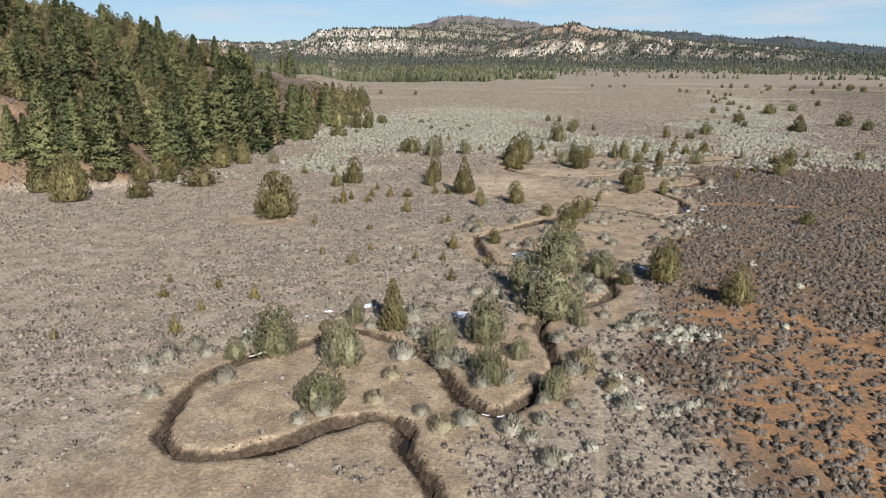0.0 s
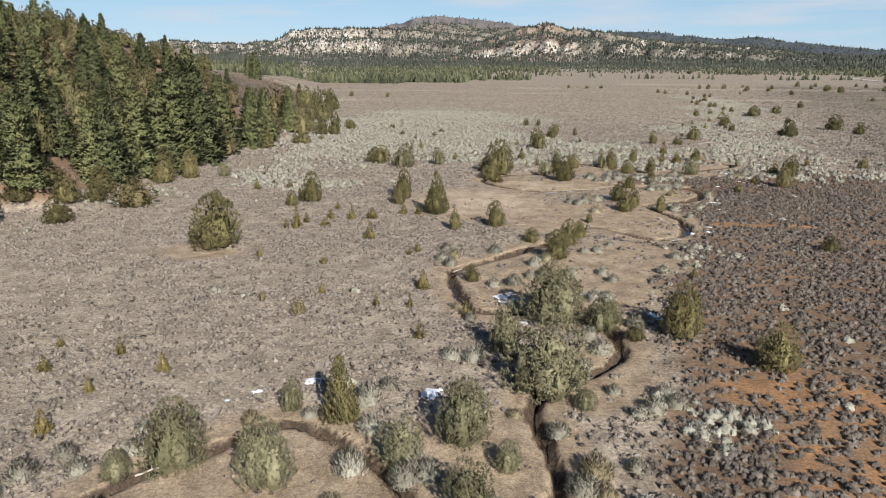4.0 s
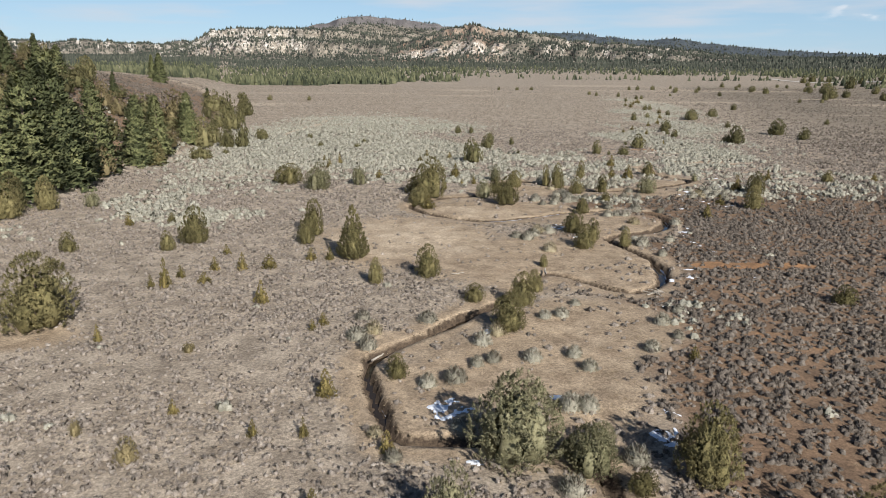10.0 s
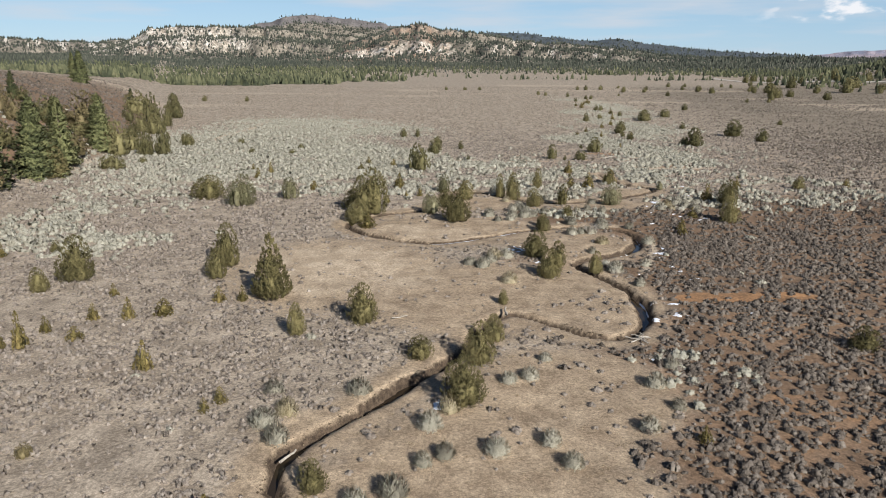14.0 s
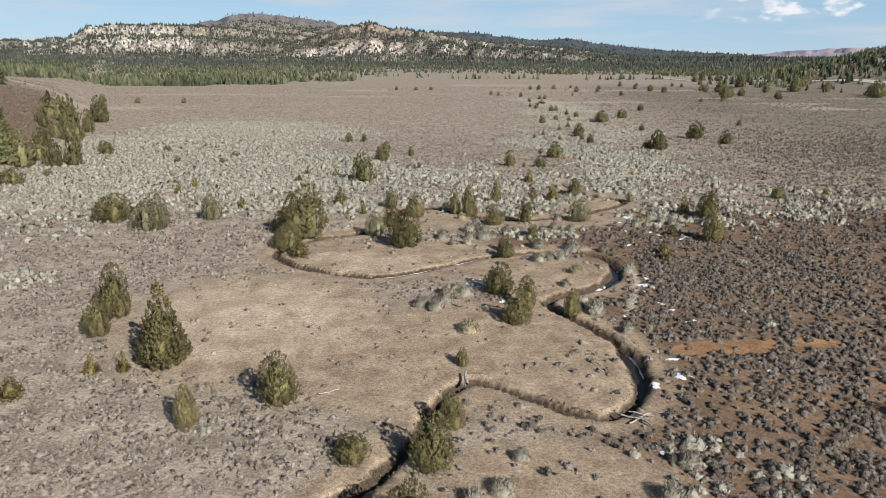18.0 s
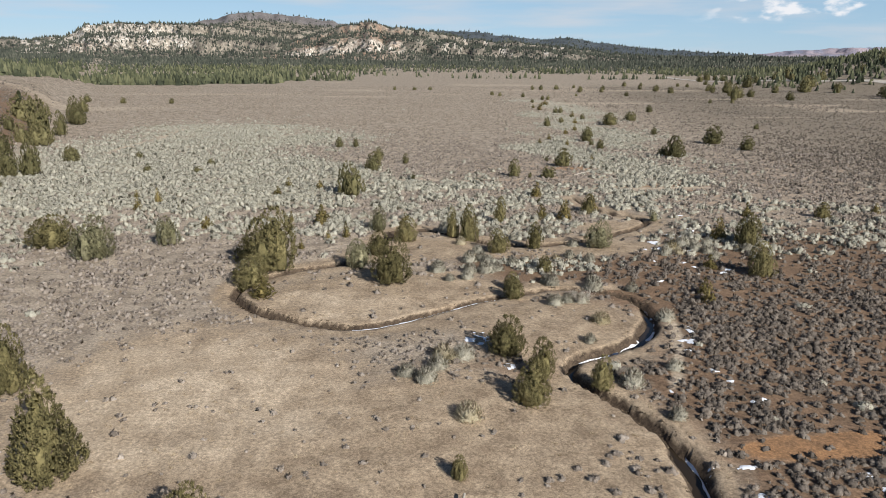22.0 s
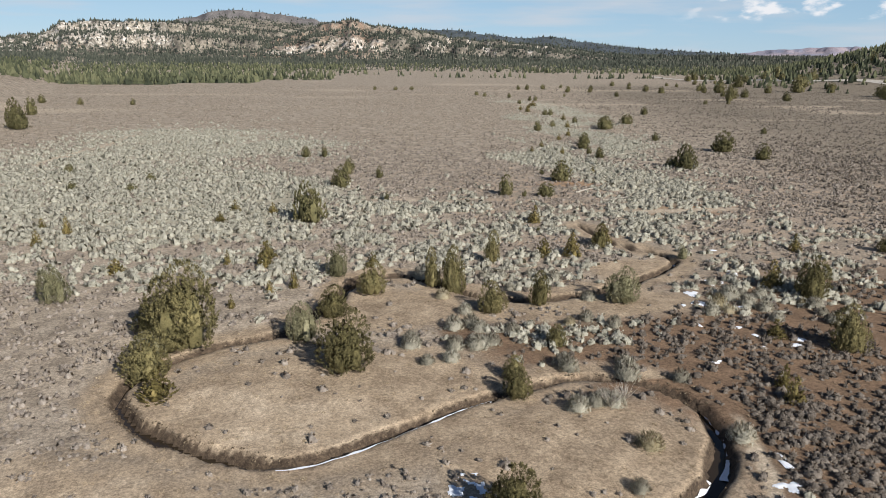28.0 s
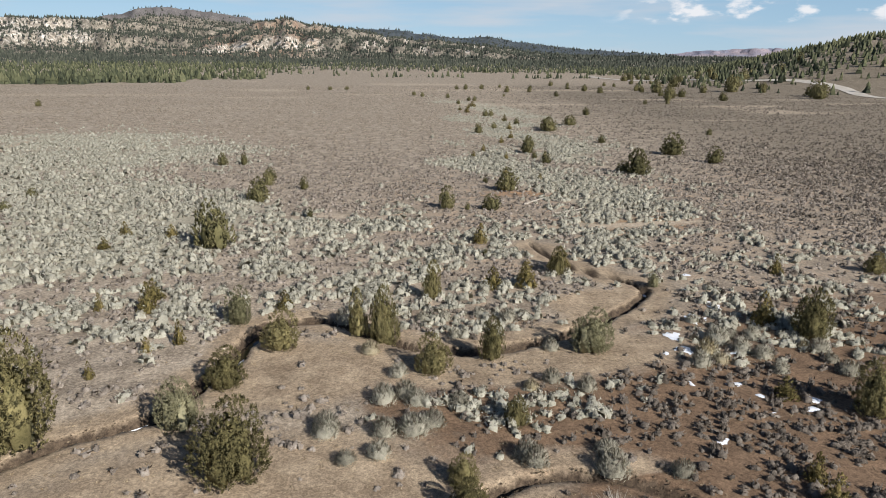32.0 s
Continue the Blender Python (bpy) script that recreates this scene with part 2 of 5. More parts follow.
def mesh_np(name, verts, faces, mat, attrs=(), smooth=False, normals=None):
    """A mesh from arrays: verts (n, 3), faces (m, 3 or 4); attrs: name -> value per vertex; normals per vertex."""
    me = bpy.data.meshes.new(name)
    verts, faces = np.asarray(verts, np.float32), np.asarray(faces, np.int32)
    k = faces.shape[1]
    me.vertices.add(len(verts))
    me.vertices.foreach_set("co", verts.ravel())
    me.loops.add(faces.size)
    me.loops.foreach_set("vertex_index", faces.ravel())
    me.polygons.add(len(faces))
    me.polygons.foreach_set("loop_start", np.arange(0, faces.size, k, dtype=np.int32))
    me.polygons.foreach_set("use_smooth", np.full(len(faces), smooth))
    me.update(calc_edges=True)
    for key, value in dict(attrs).items():
        a = me.attributes.new(key, 'FLOAT', 'POINT')
        a.data.foreach_set("value", np.asarray(value, np.float32))
    if normals is not None:
        a = me.attributes.new("custom_normal", 'FLOAT_VECTOR', 'POINT')
        a.data.foreach_set("vector", np.asarray(normals, np.float32).ravel())
    me.materials.append(mat)
    return me


def puff(v, f, out, share=0.7):
    """Turns the leaves to face outwards and gives them soft normals, between their own and the outward way."""
    out = out / (np.linalg.norm(out, axis=1)[:, None] + 1e-9)
    g = np.cross(v[f[:, 1]] - v[f[:, 0]], v[f[:, 2]] - v[f[:, 0]])
    g /= np.linalg.norm(g, axis=1)[:, None] + 1e-12
    away = (g * out[f].mean(1)).sum(1) < 0
    f = f.copy()
    f[away] = f[away][:, ::-1]
    g[away] *= -1
    n = np.zeros_like(v)
    for k in range(3):
        np.add.at(n, f[:, k], g)
    n /= np.linalg.norm(n, axis=1)[:, None] + 1e-9
    n = share * out + (1 - share) * n
    return f, n / (np.linalg.norm(n, axis=1)[:, None] + 1e-9)


def part(name, me, parent, label=""):
    ob = new(name, me)
    ob.parent = parent
    return tagged(ob, label)


def thing(name, x, y, z, label, category, group="", turn=0.0, size=(1, 1, 1)):
    ob = new(name)
    ob.empty_display_size = 0.2
    ob.matrix_basis = Matrix.LocRotScale((x, y, z), Euler((0, 0, turn)), size)
    return tagged(ob, label, category, group)


def value_noise(x, y, cell, seed):
    """Smooth noise from 0 to 1 on a grid of that cell size."""
    gx, gy = np.asarray(x, float) / cell, np.asarray(y, float) / cell
    ix, iy = np.floor(gx), np.floor(gy)
    fx, fy = gx - ix, gy - iy
    fx, fy = fx * fx * (3 - 2 * fx), fy * fy * (3 - 2 * fy)

    def corner(a, b):
        s = np.sin(a * 127.1 + b * 311.7 + seed * 74.7) * 43758.5453
        return s - np.floor(s)
    top = corner(ix, iy) * (1 - fx) + corner(ix + 1, iy) * fx
    low = corner(ix, iy + 1) * (1 - fx) + corner(ix + 1, iy + 1) * fx
    return top * (1 - fy) + low * fy


def layered(x, y, cell, seed, octaves=4):
    out, amp, total = 0, 1.0, 0.0
    for k in range(octaves):
        out = out + amp * value_noise(x, y, cell / 2 ** k, seed + k)
        total += amp
        amp *= 0.5
    return out / total


def smooth(a, b, v):
    u = np.clip((np.asarray(v, float) - a) / (b - a), 0, 1)
    return u * u * (3 - 2 * u)


# ---- the creek's course ----
CREEK_A = [(0.6, 21.0), (-0.7, 25.1), (-2.0, 27.1), (-2.9, 28.7), (-3.3, 30.3), (-4.3, 31.1), (-5.7, 30.8), (-7.0, 29.8), (-9.3, 27.4), (-12.2, 25.9), (-13.9, 26.3), (-15.2, 27.4), (-15.8, 29.0), (-16.4, 31.5), (-16.4, 33.3), (-15.0, 36.7), (-13.4, 38.3), (-11.8, 40.3), (-10.2, 42.0), (-8.5, 42.0), (-6.4, 40.9), (-4.6, 39.6), (-2.9, 37.8), (-1.6, 35.3), (-0.4, 33.5), (1.0, 32.8), (2.1, 33.4), (3.2, 35.2), (4.2, 39.0), (3.5, 43.0), (3.0, 44.9), (3.4, 47.4), (5.2, 49.3), (7.3, 51.6), (8.5, 53.9)]
CREEK_B = [(8.5, 55.7), (8.1, 57.7), (7.4, 59.0), (5.9, 59.9), (3.3, 60.1), (-1.0, 60.2), (-2.2, 60.8), (-2.9, 62.4), (-3.6, 64.6), (-4.4, 67.2), (-4.75, 69.5), (-4.1, 71.1), (-2.6, 72.8), (-0.8, 75.0), (1.2, 77.6), (3.2, 79.8), (5.2, 83.0), (6.4, 86.4), (8.4, 88.8), (10.0, 88.5), (11.6, 87.1), (12.8, 85.8), (14.2, 84.6), (15.5, 84.3), (17.0, 85.0), (18.4, 86.9), (19.2, 89.3), (19.5, 91.5), (19.4, 94.0), (18.6, 96.6), (17.6, 98.9), (16.7, 100.8), (16.9, 102.4), (18.3, 103.5), (20.8, 104.6), (23.2, 106.6)]
CREEK_C = [(24.9, 109.5), (25.3, 112.3), (24.4, 114.6), (22.6, 115.9), (20.6, 116.5), (18.6, 116.4), (16.0, 115.4), (13.2, 114.4), (10.3, 112.7), (7.9, 111.2), (5.0, 109.7), (3.0, 109.5), (0.6, 110.6), (-2.1, 112.2), (-4.3, 114.1), (-6.0, 116.8), (-6.1, 118.6), (-5.3, 120.3), (-3.0, 122.5), (-1.0, 123.8), (1.9, 125.1), (3.5, 127.8), (5.2, 131.0), (6.2, 134.6), (7.6, 136.8), (9.6, 137.0), (11.4, 136.6), (13.2, 135.0), (15.0, 132.7), (16.8, 131.0), (18.8, 130.2), (21.0, 130.0), (24.0, 130.5), (27.0, 131.6), (30.0, 133.4), (32.6, 135.2), (35.4, 137.6), (36.4, 139.4), (35.8, 141.4), (34.0, 144.0), (32.4, 148.0), (32.0, 153.0)]


def spline(points, step=0.35):
    """Points about a step apart on a smooth line through the given ones."""
    p = np.array([points[0], *points, points[-1]], float)
    out = []
    for a, b, c, d in zip(p, p[1:], p[2:], p[3:]):
        u = np.arange(0, 1, step / max(np.linalg.norm(c - b), step))[:, None]
        out.append(0.5 * (2 * b + (c - a) * u + (2 * a - 5 * b + 4 * c - d) * u ** 2 + (3 * b - 3 * c + d - a) * u ** 3))
    return np.concatenate(out + [p[-1:]])


CREEK = spline(CREEK_A + CREEK_B + CREEK_C)


def creek_distance(x, y):
    """Distance to the creek's middle line, up to 12 m."""
    x, y = np.asarray(x, float), np.asarray(y, float)
    out = np.full(x.shape, 12.0)
    near = np.flatnonzero((x > -30).ravel() & (x < 55).ravel() & (y > 8).ravel() & (y < 190).ravel())
    fx, fy, fo = x.ravel(), y.ravel(), out.ravel()
    for part_of in np.array_split(near, max(1, len(near) // 4000)):
        if not len(part_of):
            continue
        lo, hi = fy[part_of].min() - 12, fy[part_of].max() + 12
        c = CREEK[(CREEK[:, 1] > lo) & (CREEK[:, 1] < hi)]
        if len(c):
            d2 = (fx[part_of][:, None] - c[:, 0]) ** 2 + (fy[part_of][:, None] - c[:, 1]) ** 2
            fo[part_of] = np.minimum(12, np.sqrt(d2.min(1)))
    return fo.reshape(x.shape)


def hill_height(x, y):
    """The wooded hill beside the plain, and the low wooded rise on the other side."""
    x, y = np.asarray(x, float), np.asarray(y, float)
    toe = np.where(y < 88, -50 - (88 - y) * 2.6, np.where(y < 195, -50 - (y - 88) * 0.04, -54 - (y - 195) * 0.36))
    toe = toe + 7 * (layered(x * 0, y, 28, 5) - 0.5)
    inward = np.maximum(0, toe - x)
    top = 48 * smooth(55, 110, y) * (1 - 0.75 * smooth(135, 260, y)) * (1 - 0.6 * smooth(300, 480, y)) + 2
    h = top * (1 - np.exp(-inward * 0.55 / np.maximum(top, 1))) * smooth(0, 15, inward)
    h = h * (0.85 + 0.3 * layered(x, y, 22, 9))
    turn, away = np.degrees(np.arctan2(x - 4, y - 92)), np.hypot(x - 4, y - 92)
    east = 46 * smooth(27, 50, turn) * smooth(430, 680, away) * (1 - 0.9 * smooth(950, 1500, away)) * (turn < 120)
    return h + east + smooth(700, 1500, y) * 8


def bed_width(x, y):
    """Half the width of the creek's bed: narrow, with a few wide muddy bends."""
    return (0.08 + 0.26 * smooth(0.5, 0.8, layered(x, y, 7, 12, 2))) * (1 - 0.7 * smooth(140, 146, y))


def worn_distance(x, y, d):
    """Distance to the creek as its crumbling banks have it."""
    return d + 0.5 * (layered(x, y, 1.3, 14, 2) - 0.5) * smooth(0.1, 0.5, d)


def ground_height(x, y, d=None):
    d = creek_distance(x, y) if d is None else d
    rough = (layered(x, y, 9, 2) - 0.5) * 0.3 + (layered(x, y, 1.8, 3, 2) - 0.5) * 0.12
    bed = bed_width(x, y)
    worn = worn_distance(x, y, d)
    bank = 0.68 * (1 - smooth(bed, bed + 0.26 + 0.3 * layered(x, y, 2.5, 8, 2), worn))
    levee = -0.1 * (1 - smooth(1.2, 5, d))
    far = smooth(200, 500, np.asarray(y, float)) * (layered(x, y, 60, 4) - 0.5) * 0.8
    return rough * smooth(0.3, 2.5, d) - bank + levee + hill_height(x, y) + far


def inside(x, y, cx, cy, rx, ry):
    return np.exp(-(((x - cx) / rx) ** 2 + ((y - cy) / ry) ** 2) ** 2)


def zones(x, y, d):
    meadow = np.zeros(np.shape(x))
    for cx, cy, rx, ry in ((-7, 33, 10.5, 8), (-8, 21, 13, 6), (1, 38, 6, 8), (6, 50, 5, 5), (5, 67, 9, 9.5), (11, 76, 7, 7), (8, 93, 13, 10), (-5, 100, 11, 12), (17, 92, 5, 9), (6, 115, 12, 8.5), (18, 108, 8, 7), (22, 128.5, 13, 4), (9, 129, 7, 5), (-30, 72, 5, 3), (32, 136, 5, 4)):
        meadow = np.maximum(meadow, inside(x, y, cx, cy, rx, ry))
    meadow = np.maximum(meadow, 0.75 * (1 - smooth(1.2, 3.4, d)) * (1 - 0.75 * smooth(18, 22, x) * (y < 116)))
    xe, ye = x + 9 * (layered(x, y, 7, 64) - 0.5), y + 22 * (layered(x, y, 9, 65) - 0.5)
    orange = (0.46 + 0.26 * (1 - smooth(44, 62, ye))) * smooth(8, 16, xe) * (1 - smooth(80, 102, ye))
    for cx, cy, rx, ry, s in ((18, 49.3, 6.5, 2.8, 1), (25, 46.3, 7.5, 3, 1), (16, 32, 6, 5, 0.6), (28, 92, 8, 1.6, 1.0), (24, 75, 6, 8, 0.55), (45, 160, 10, 5, 0.7), (43, 178, 14, 3, 0.6), (-46, 82, 14, 6, 0.2), (-58, 108, 12, 9, 0.3), (24, 88, 6, 3, 0.5)):
        orange = np.maximum(orange, s * inside(x, y, cx, cy, rx, ry))
    orange = np.maximum(orange, 0.3 * smooth(0, 25, x) * smooth(112, 125, y) * (1 - smooth(180, 230, y)))
    band = smooth(0.52, 0.66, layered(x / 2.2, y, 5.5, 67, 3))
    orange = np.maximum(orange, 0.62 * band * smooth(9, 15, xe) * (1 - smooth(95, 112, ye)))
    orange = orange * (1 - 0.8 * meadow)
    pale = np.zeros(np.shape(x))
    xp, yp = x + 26 * (layered(x, y, 16, 101, 3) - 0.5), y + 44 * (layered(x, y, 18, 103, 3) - 0.5)
    for cx, cy, rx, ry in ((-36, 184, 25, 42), (-30, 232, 28, 34), (-10, 176, 14, 24), (45, 195, 8, 40), (62, 250, 8, 60), (78, 330, 9, 60)):
        pale = np.maximum(pale, 0.8 * inside(xp, yp, cx, cy, rx, ry))
    bed = bed_width(x, y)
    wet = 1 - smooth(bed + 0.18, bed + 0.42 + 0.24 * layered(x, y, 3.0, 8, 2), worn_distance(x, y, d))
    streaks = 0.62 * smooth(0.54, 0.7, layered(x / 9, y, 10, 44, 3)) * smooth(230, 300, y) * (1 - smooth(560, 700, y))
    track = np.maximum(inside(x, y, 46, 159 - 0.0 * x, 12, 1.5), 0.65 * np.exp(-((y - (168 + 0.24 * (x - 20) + 2.5 * np.sin(x / 6))) / 0.9) ** 2) * smooth(-12, -4, x) * (1 - smooth(30, 40, x)))
    track = np.maximum(track, np.exp(-((x - (-43 - 0.09 * (y - 205) - 3 * np.sin(y / 14))) / 1.3) ** 2) * smooth(195, 205, y) * (1 - smooth(245, 255, y)))
    track = np.maximum(track, 0.75 * np.exp(-((x - 6.6 - 0.02 * (y - 30)) / 0.28) ** 2) * (1 - smooth(38, 44, y)))
    track = np.maximum(track, 0.9 * np.exp(-((x - (26.2 - 0.016 * (y - 109) ** 2 * (y < 109) + 0.25 * (y - 109))) / 0.5) ** 2) * smooth(97, 100, y) * (1 - smooth(110, 113, y)))
    track = np.maximum(track, streaks)
    edge = 9 * (layered(x, y, 10, 63) - 0.5)
    drab = 0.6 * smooth(28, 110, x - 0.16 * (y - 130) + 3 * edge) * smooth(90, 150, y) * (1 - smooth(450, 700, y))
    dusky = smooth(8, 15, x + edge) * (1 - smooth(122, 146, y))
    dusky = dusky * (1 - 0.9 * smooth(0.45, 0.8, orange)) * (1 - meadow)
    dusky = np.maximum(dusky, 0.75 * smooth(0.1, 1.5, hill_height(x, y)) * (x < 0) * (1 - smooth(260, 400, y)))
    straw = np.maximum(0.6 * inside(xe, y, -7, 101, 13, 11), 0.5 * inside(xe, y, 1, 114, 7, 5)) * meadow
    return dict(straw=straw, drab=drab, dusky=dusky, meadow=meadow, orange=orange, pale=pale, wet=wet, track=track)


# ---- ground: one sheet, fine along the creek and coarser towards the horizon ----
def graded(far_lo, mid_lo, lo, hi, mid_hi, far_hi, fine=0.33, middle=2.2, grow=1.1):
    """Grid lines: fine from lo to hi, middling out to mid_lo and mid_hi, then ever wider."""
    out = list(np.arange(mid_lo, lo, middle)) + list(np.arange(lo, hi, fine)) + list(np.arange(hi, mid_hi, middle))
    for sign, limit in ((-1, far_lo), (1, far_hi)):
        v, step = (out[0] if sign < 0 else out[-1]), middle
        while sign * v < sign * limit:
            step *= grow
            v += sign * step
            out = [v, *out] if sign < 0 else [*out, v]
    return np.array(out)


gx, gy = np.meshgrid(graded(-4800, -120, -20, 38, 75, 4800), graded(-900, 10, 22, 142, 230, 4900))
gd = creek_distance(gx, gy)
gz = ground_height(gx, gy, gd)
idx = np.arange(gx.size).reshape(gx.shape)
quads = np.stack([idx[:-1, :-1], idx[:-1, 1:], idx[1:, 1:], idx[1:, :-1]], -1).reshape(-1, 4)
ground = new("ground", mesh_np("ground", np.stack([gx, gy, gz], -1).reshape(-1, 3), quads, GROUND, {k: v.ravel() for k, v in zones(gx, gy, gd).items()}, True))
tagged(ground, "sagebrush plain with tan meadows and orange soil", "ground", kind="structure")


def z_at(x, y):
    return ground_height(np.asarray(x, float), np.asarray(y, float))


# water in the channel
side = np.gradient(CREEK, axis=0)
side = np.stack([-side[:, 1], side[:, 0]], -1) / (np.linalg.norm(side, axis=1)[:, None] + 1e-9)
wv = np.concatenate([np.c_[CREEK + s * side * 0.8, np.full(len(CREEK), -0.705)] for s in (-1, 0, 1)])
nc = len(CREEK)
wf = np.array([(a * nc + k, a * nc + k + 1, (a + 1) * nc + k + 1, (a + 1) * nc + k) for a in (0, 1) for k in range(nc - 1)])
tagged(new("water", mesh_np("water", wv, wf[:, ::-1], WATER)), "narrow dark meandering creek between low banks", "creek", kind="structure")

# ---- mesas and ridges of the distance, on a sheet of their own ----
MID_X, MID_Y = 4.0, 50.0
# crest lines: bearing in degrees (to the right of +y), rise in thousandths of the distance
FAR_WEST = [(-50, 22), (-42, 26), (-36, 22), (-31.3, 16), (-30, 21), (-28.1, 18), (-26, 17), (-24.5, 16), (-23.2, 20), (-21, 18), (-18, 10), (-14, 2)]
WEST_MESA = [(-27, 0), (-24.1, 6), (-22.7, 12), (-21.5, 24), (-20.6, 34), (-18.9, 37), (-15.9, 37), (-13.5, 36.5), (-10, 34), (-7, 30), (-4, 24), (0, 14), (4, 4)]
PEAK = [(-19, 33), (-15.5, 36), (-13.5, 39), (-11.8, 46.5), (-9.8, 55.5), (-8.1, 55), (-6, 51), (-3.4, 46.5), (-1.6, 42), (2, 36), (6, 30), (9, 24)]
MIDDLE_HILL = [(-10.5, 0), (-8.3, 3), (-6.1, 17), (-4.3, 27), (-2.1, 38.5), (-0.3, 44.5), (1.9, 37.5), (4.6, 31.5), (6.4, 25.5), (9.2, 20), (11.9, 17), (15.4, 12.5), (19, 4), (22, 0)]
RIDGE = [(-2, 30), (2, 33), (4.6, 33.5), (7.3, 35), (9.6, 31), (11.9, 25.5), (14.5, 19.5), (19, 8), (24, 0)]
EAST_RIDGE = [(5, 18), (9, 23), (11, 23.5), (13.2, 25), (15.4, 25.5), (17.8, 20.5), (20.6, 15), (22.5, 11), (25.3, 9), (27.8, 6.3), (31, 2), (34, 0)]
PINK_CLIFFS = [(26, 2), (29.5, 6), (31.5, 10.5), (33.5, 12), (35.4, 14.5), (37, 14), (39, 11), (44, 10), (55, 9)]
bearing = np.radians(np.linspace(-52, 56, 620))
reach = np.concatenate([np.linspace(1000, 1900, 26), np.linspace(1920, 2700, 56), np.linspace(2730, 4850, 44)])
ba, br = np.meshgrid(bearing, reach)


def crest(points, wobble, seed, octave=0.02):
    a, h = np.array(points, float).T
    line = np.interp(np.degrees(ba), a, h, left=0, right=0)
    return line + wobble * (layered(ba * 100, ba * 0, 2.2, seed, 4) - 0.5) * smooth(0, 12, line)


def ridge(points, foot, top, cliff, seed, wobble=4.0, back=900):
    """Talus from the foot, a cliff of that share of the height under the crest, and a slope behind it."""
    rise = crest(points, wobble, seed) / 1000 * top
    warp = (layered(ba * 160, br / 60, 3.0, seed + 3, 4) - 0.5) * 230
    u = np.clip((br + warp - foot) / (top - foot), 0, 1)
    talus = (1 - cliff) * smooth(0.0, 1.0, u) ** 1.1
    wall = cliff * (0.5 * smooth(0.5, 0.62, u) + 0.5 * smooth(0.84, 0.94, u))
    return (rise + 18) * (talus + wall) * (1 - 0.8 * smooth(0, back, br - top)), u


parts_of = [ridge(FAR_WEST, 2300, 2900, 0.3, 31), ridge(WEST_MESA, 1500, 2300, 0.5, 32, 1.2), ridge(PEAK, 2500, 3500, 0.25, 33, 3), ridge(MIDDLE_HILL, 1300, 2050, 0.4, 34), ridge(RIDGE, 2300, 3100, 0.1, 35), ridge(EAST_RIDGE, 2600, 3700, 0.1, 36), ridge(PINK_CLIFFS, 4000, 4650, 0.55, 37, 2)]
heights = np.stack([h for h, _ in parts_of])
which = heights.argmax(0)
share = np.take_along_axis(np.stack([u for _, u in parts_of]), which[None], 0)[0]
apron = smooth(1000, 1500, br) * 10
mz = heights.max(0) + apron * 0.6 + (layered(ba * 1000, br / 8, 7, 41, 4) - 0.5) * 11 * smooth(1150, 1700, br) - 3
deg = np.degrees(ba)
streak = layered(deg * 10, share * 12 + deg * 2, 3.2, 51, 4)
rock = np.zeros_like(mz)
rock += (which == 1) * smooth(0.42, 0.6, share) * (1 - smooth(0.93, 1.0, share)) * (1 - smooth(-16, -8, deg)) * (0.14 + 0.66 * streak)
rock += (which == 3) * smooth(0.42, 0.5, share) * (1 - smooth(0.56, 0.64, share)) * smooth(-7.6, -6.6, deg) * (1 - smooth(2.2, 3.2, deg)) * (0.28 + 0.62 * streak)
rock += (which == 3) * smooth(0.45, 0.55, share) * smooth(5.2, 6.0, deg) * (1 - smooth(14, 19, deg)) * smooth(0.56, 0.68, streak) * 0.9
rock += (which == 0) * smooth(0.5, 0.7, share) * smooth(0.5, 0.66, streak) * 0.8
ochre = (which == 3) * smooth(0.1, 0.3, share) * (1 - smooth(0.9, 1.0, share)) * smooth(-9.5, -8, deg) * (1 - smooth(1.5, 4, deg)) * (0.12 + 0.62 * streak)
ochre += (which == 1) * smooth(0.2, 0.4, share) * (1 - smooth(0.7, 0.9, share)) * (1 - smooth(-21, -16, deg)) * 0.3 
bare = (which == 2) * smooth(0.72, 0.9, share) * 0.95
mv = np.stack([MID_X + br * np.sin(ba), MID_Y + br * np.cos(ba), mz], -1)
mi = np.arange(ba.size).reshape(ba.shape)
mq = np.stack([mi[:-1, :-1], mi[:-1, 1:], mi[1:, 1:], mi[1:, :-1]], -1).reshape(-1, 4)
# the two far ridges and the pink cliffs take the painted haze colours
tagged(new("mesa_backdrop", mesh_np("mesa", mv.reshape(-1, 3), mq, MESA, {"rock": np.clip(rock, 0, 1).ravel(), "ochre": np.clip(ochre, 0, 1).ravel(), "bare": bare.ravel(), "hazed_pink": (which == 6).ravel() * 0.95, "hazy": (which == 5).ravel() * 0.95 + (which == 4).ravel() * 0.9}, True)), "wooded mesas with white and ochre cliffs", "mesa", kind="structure")


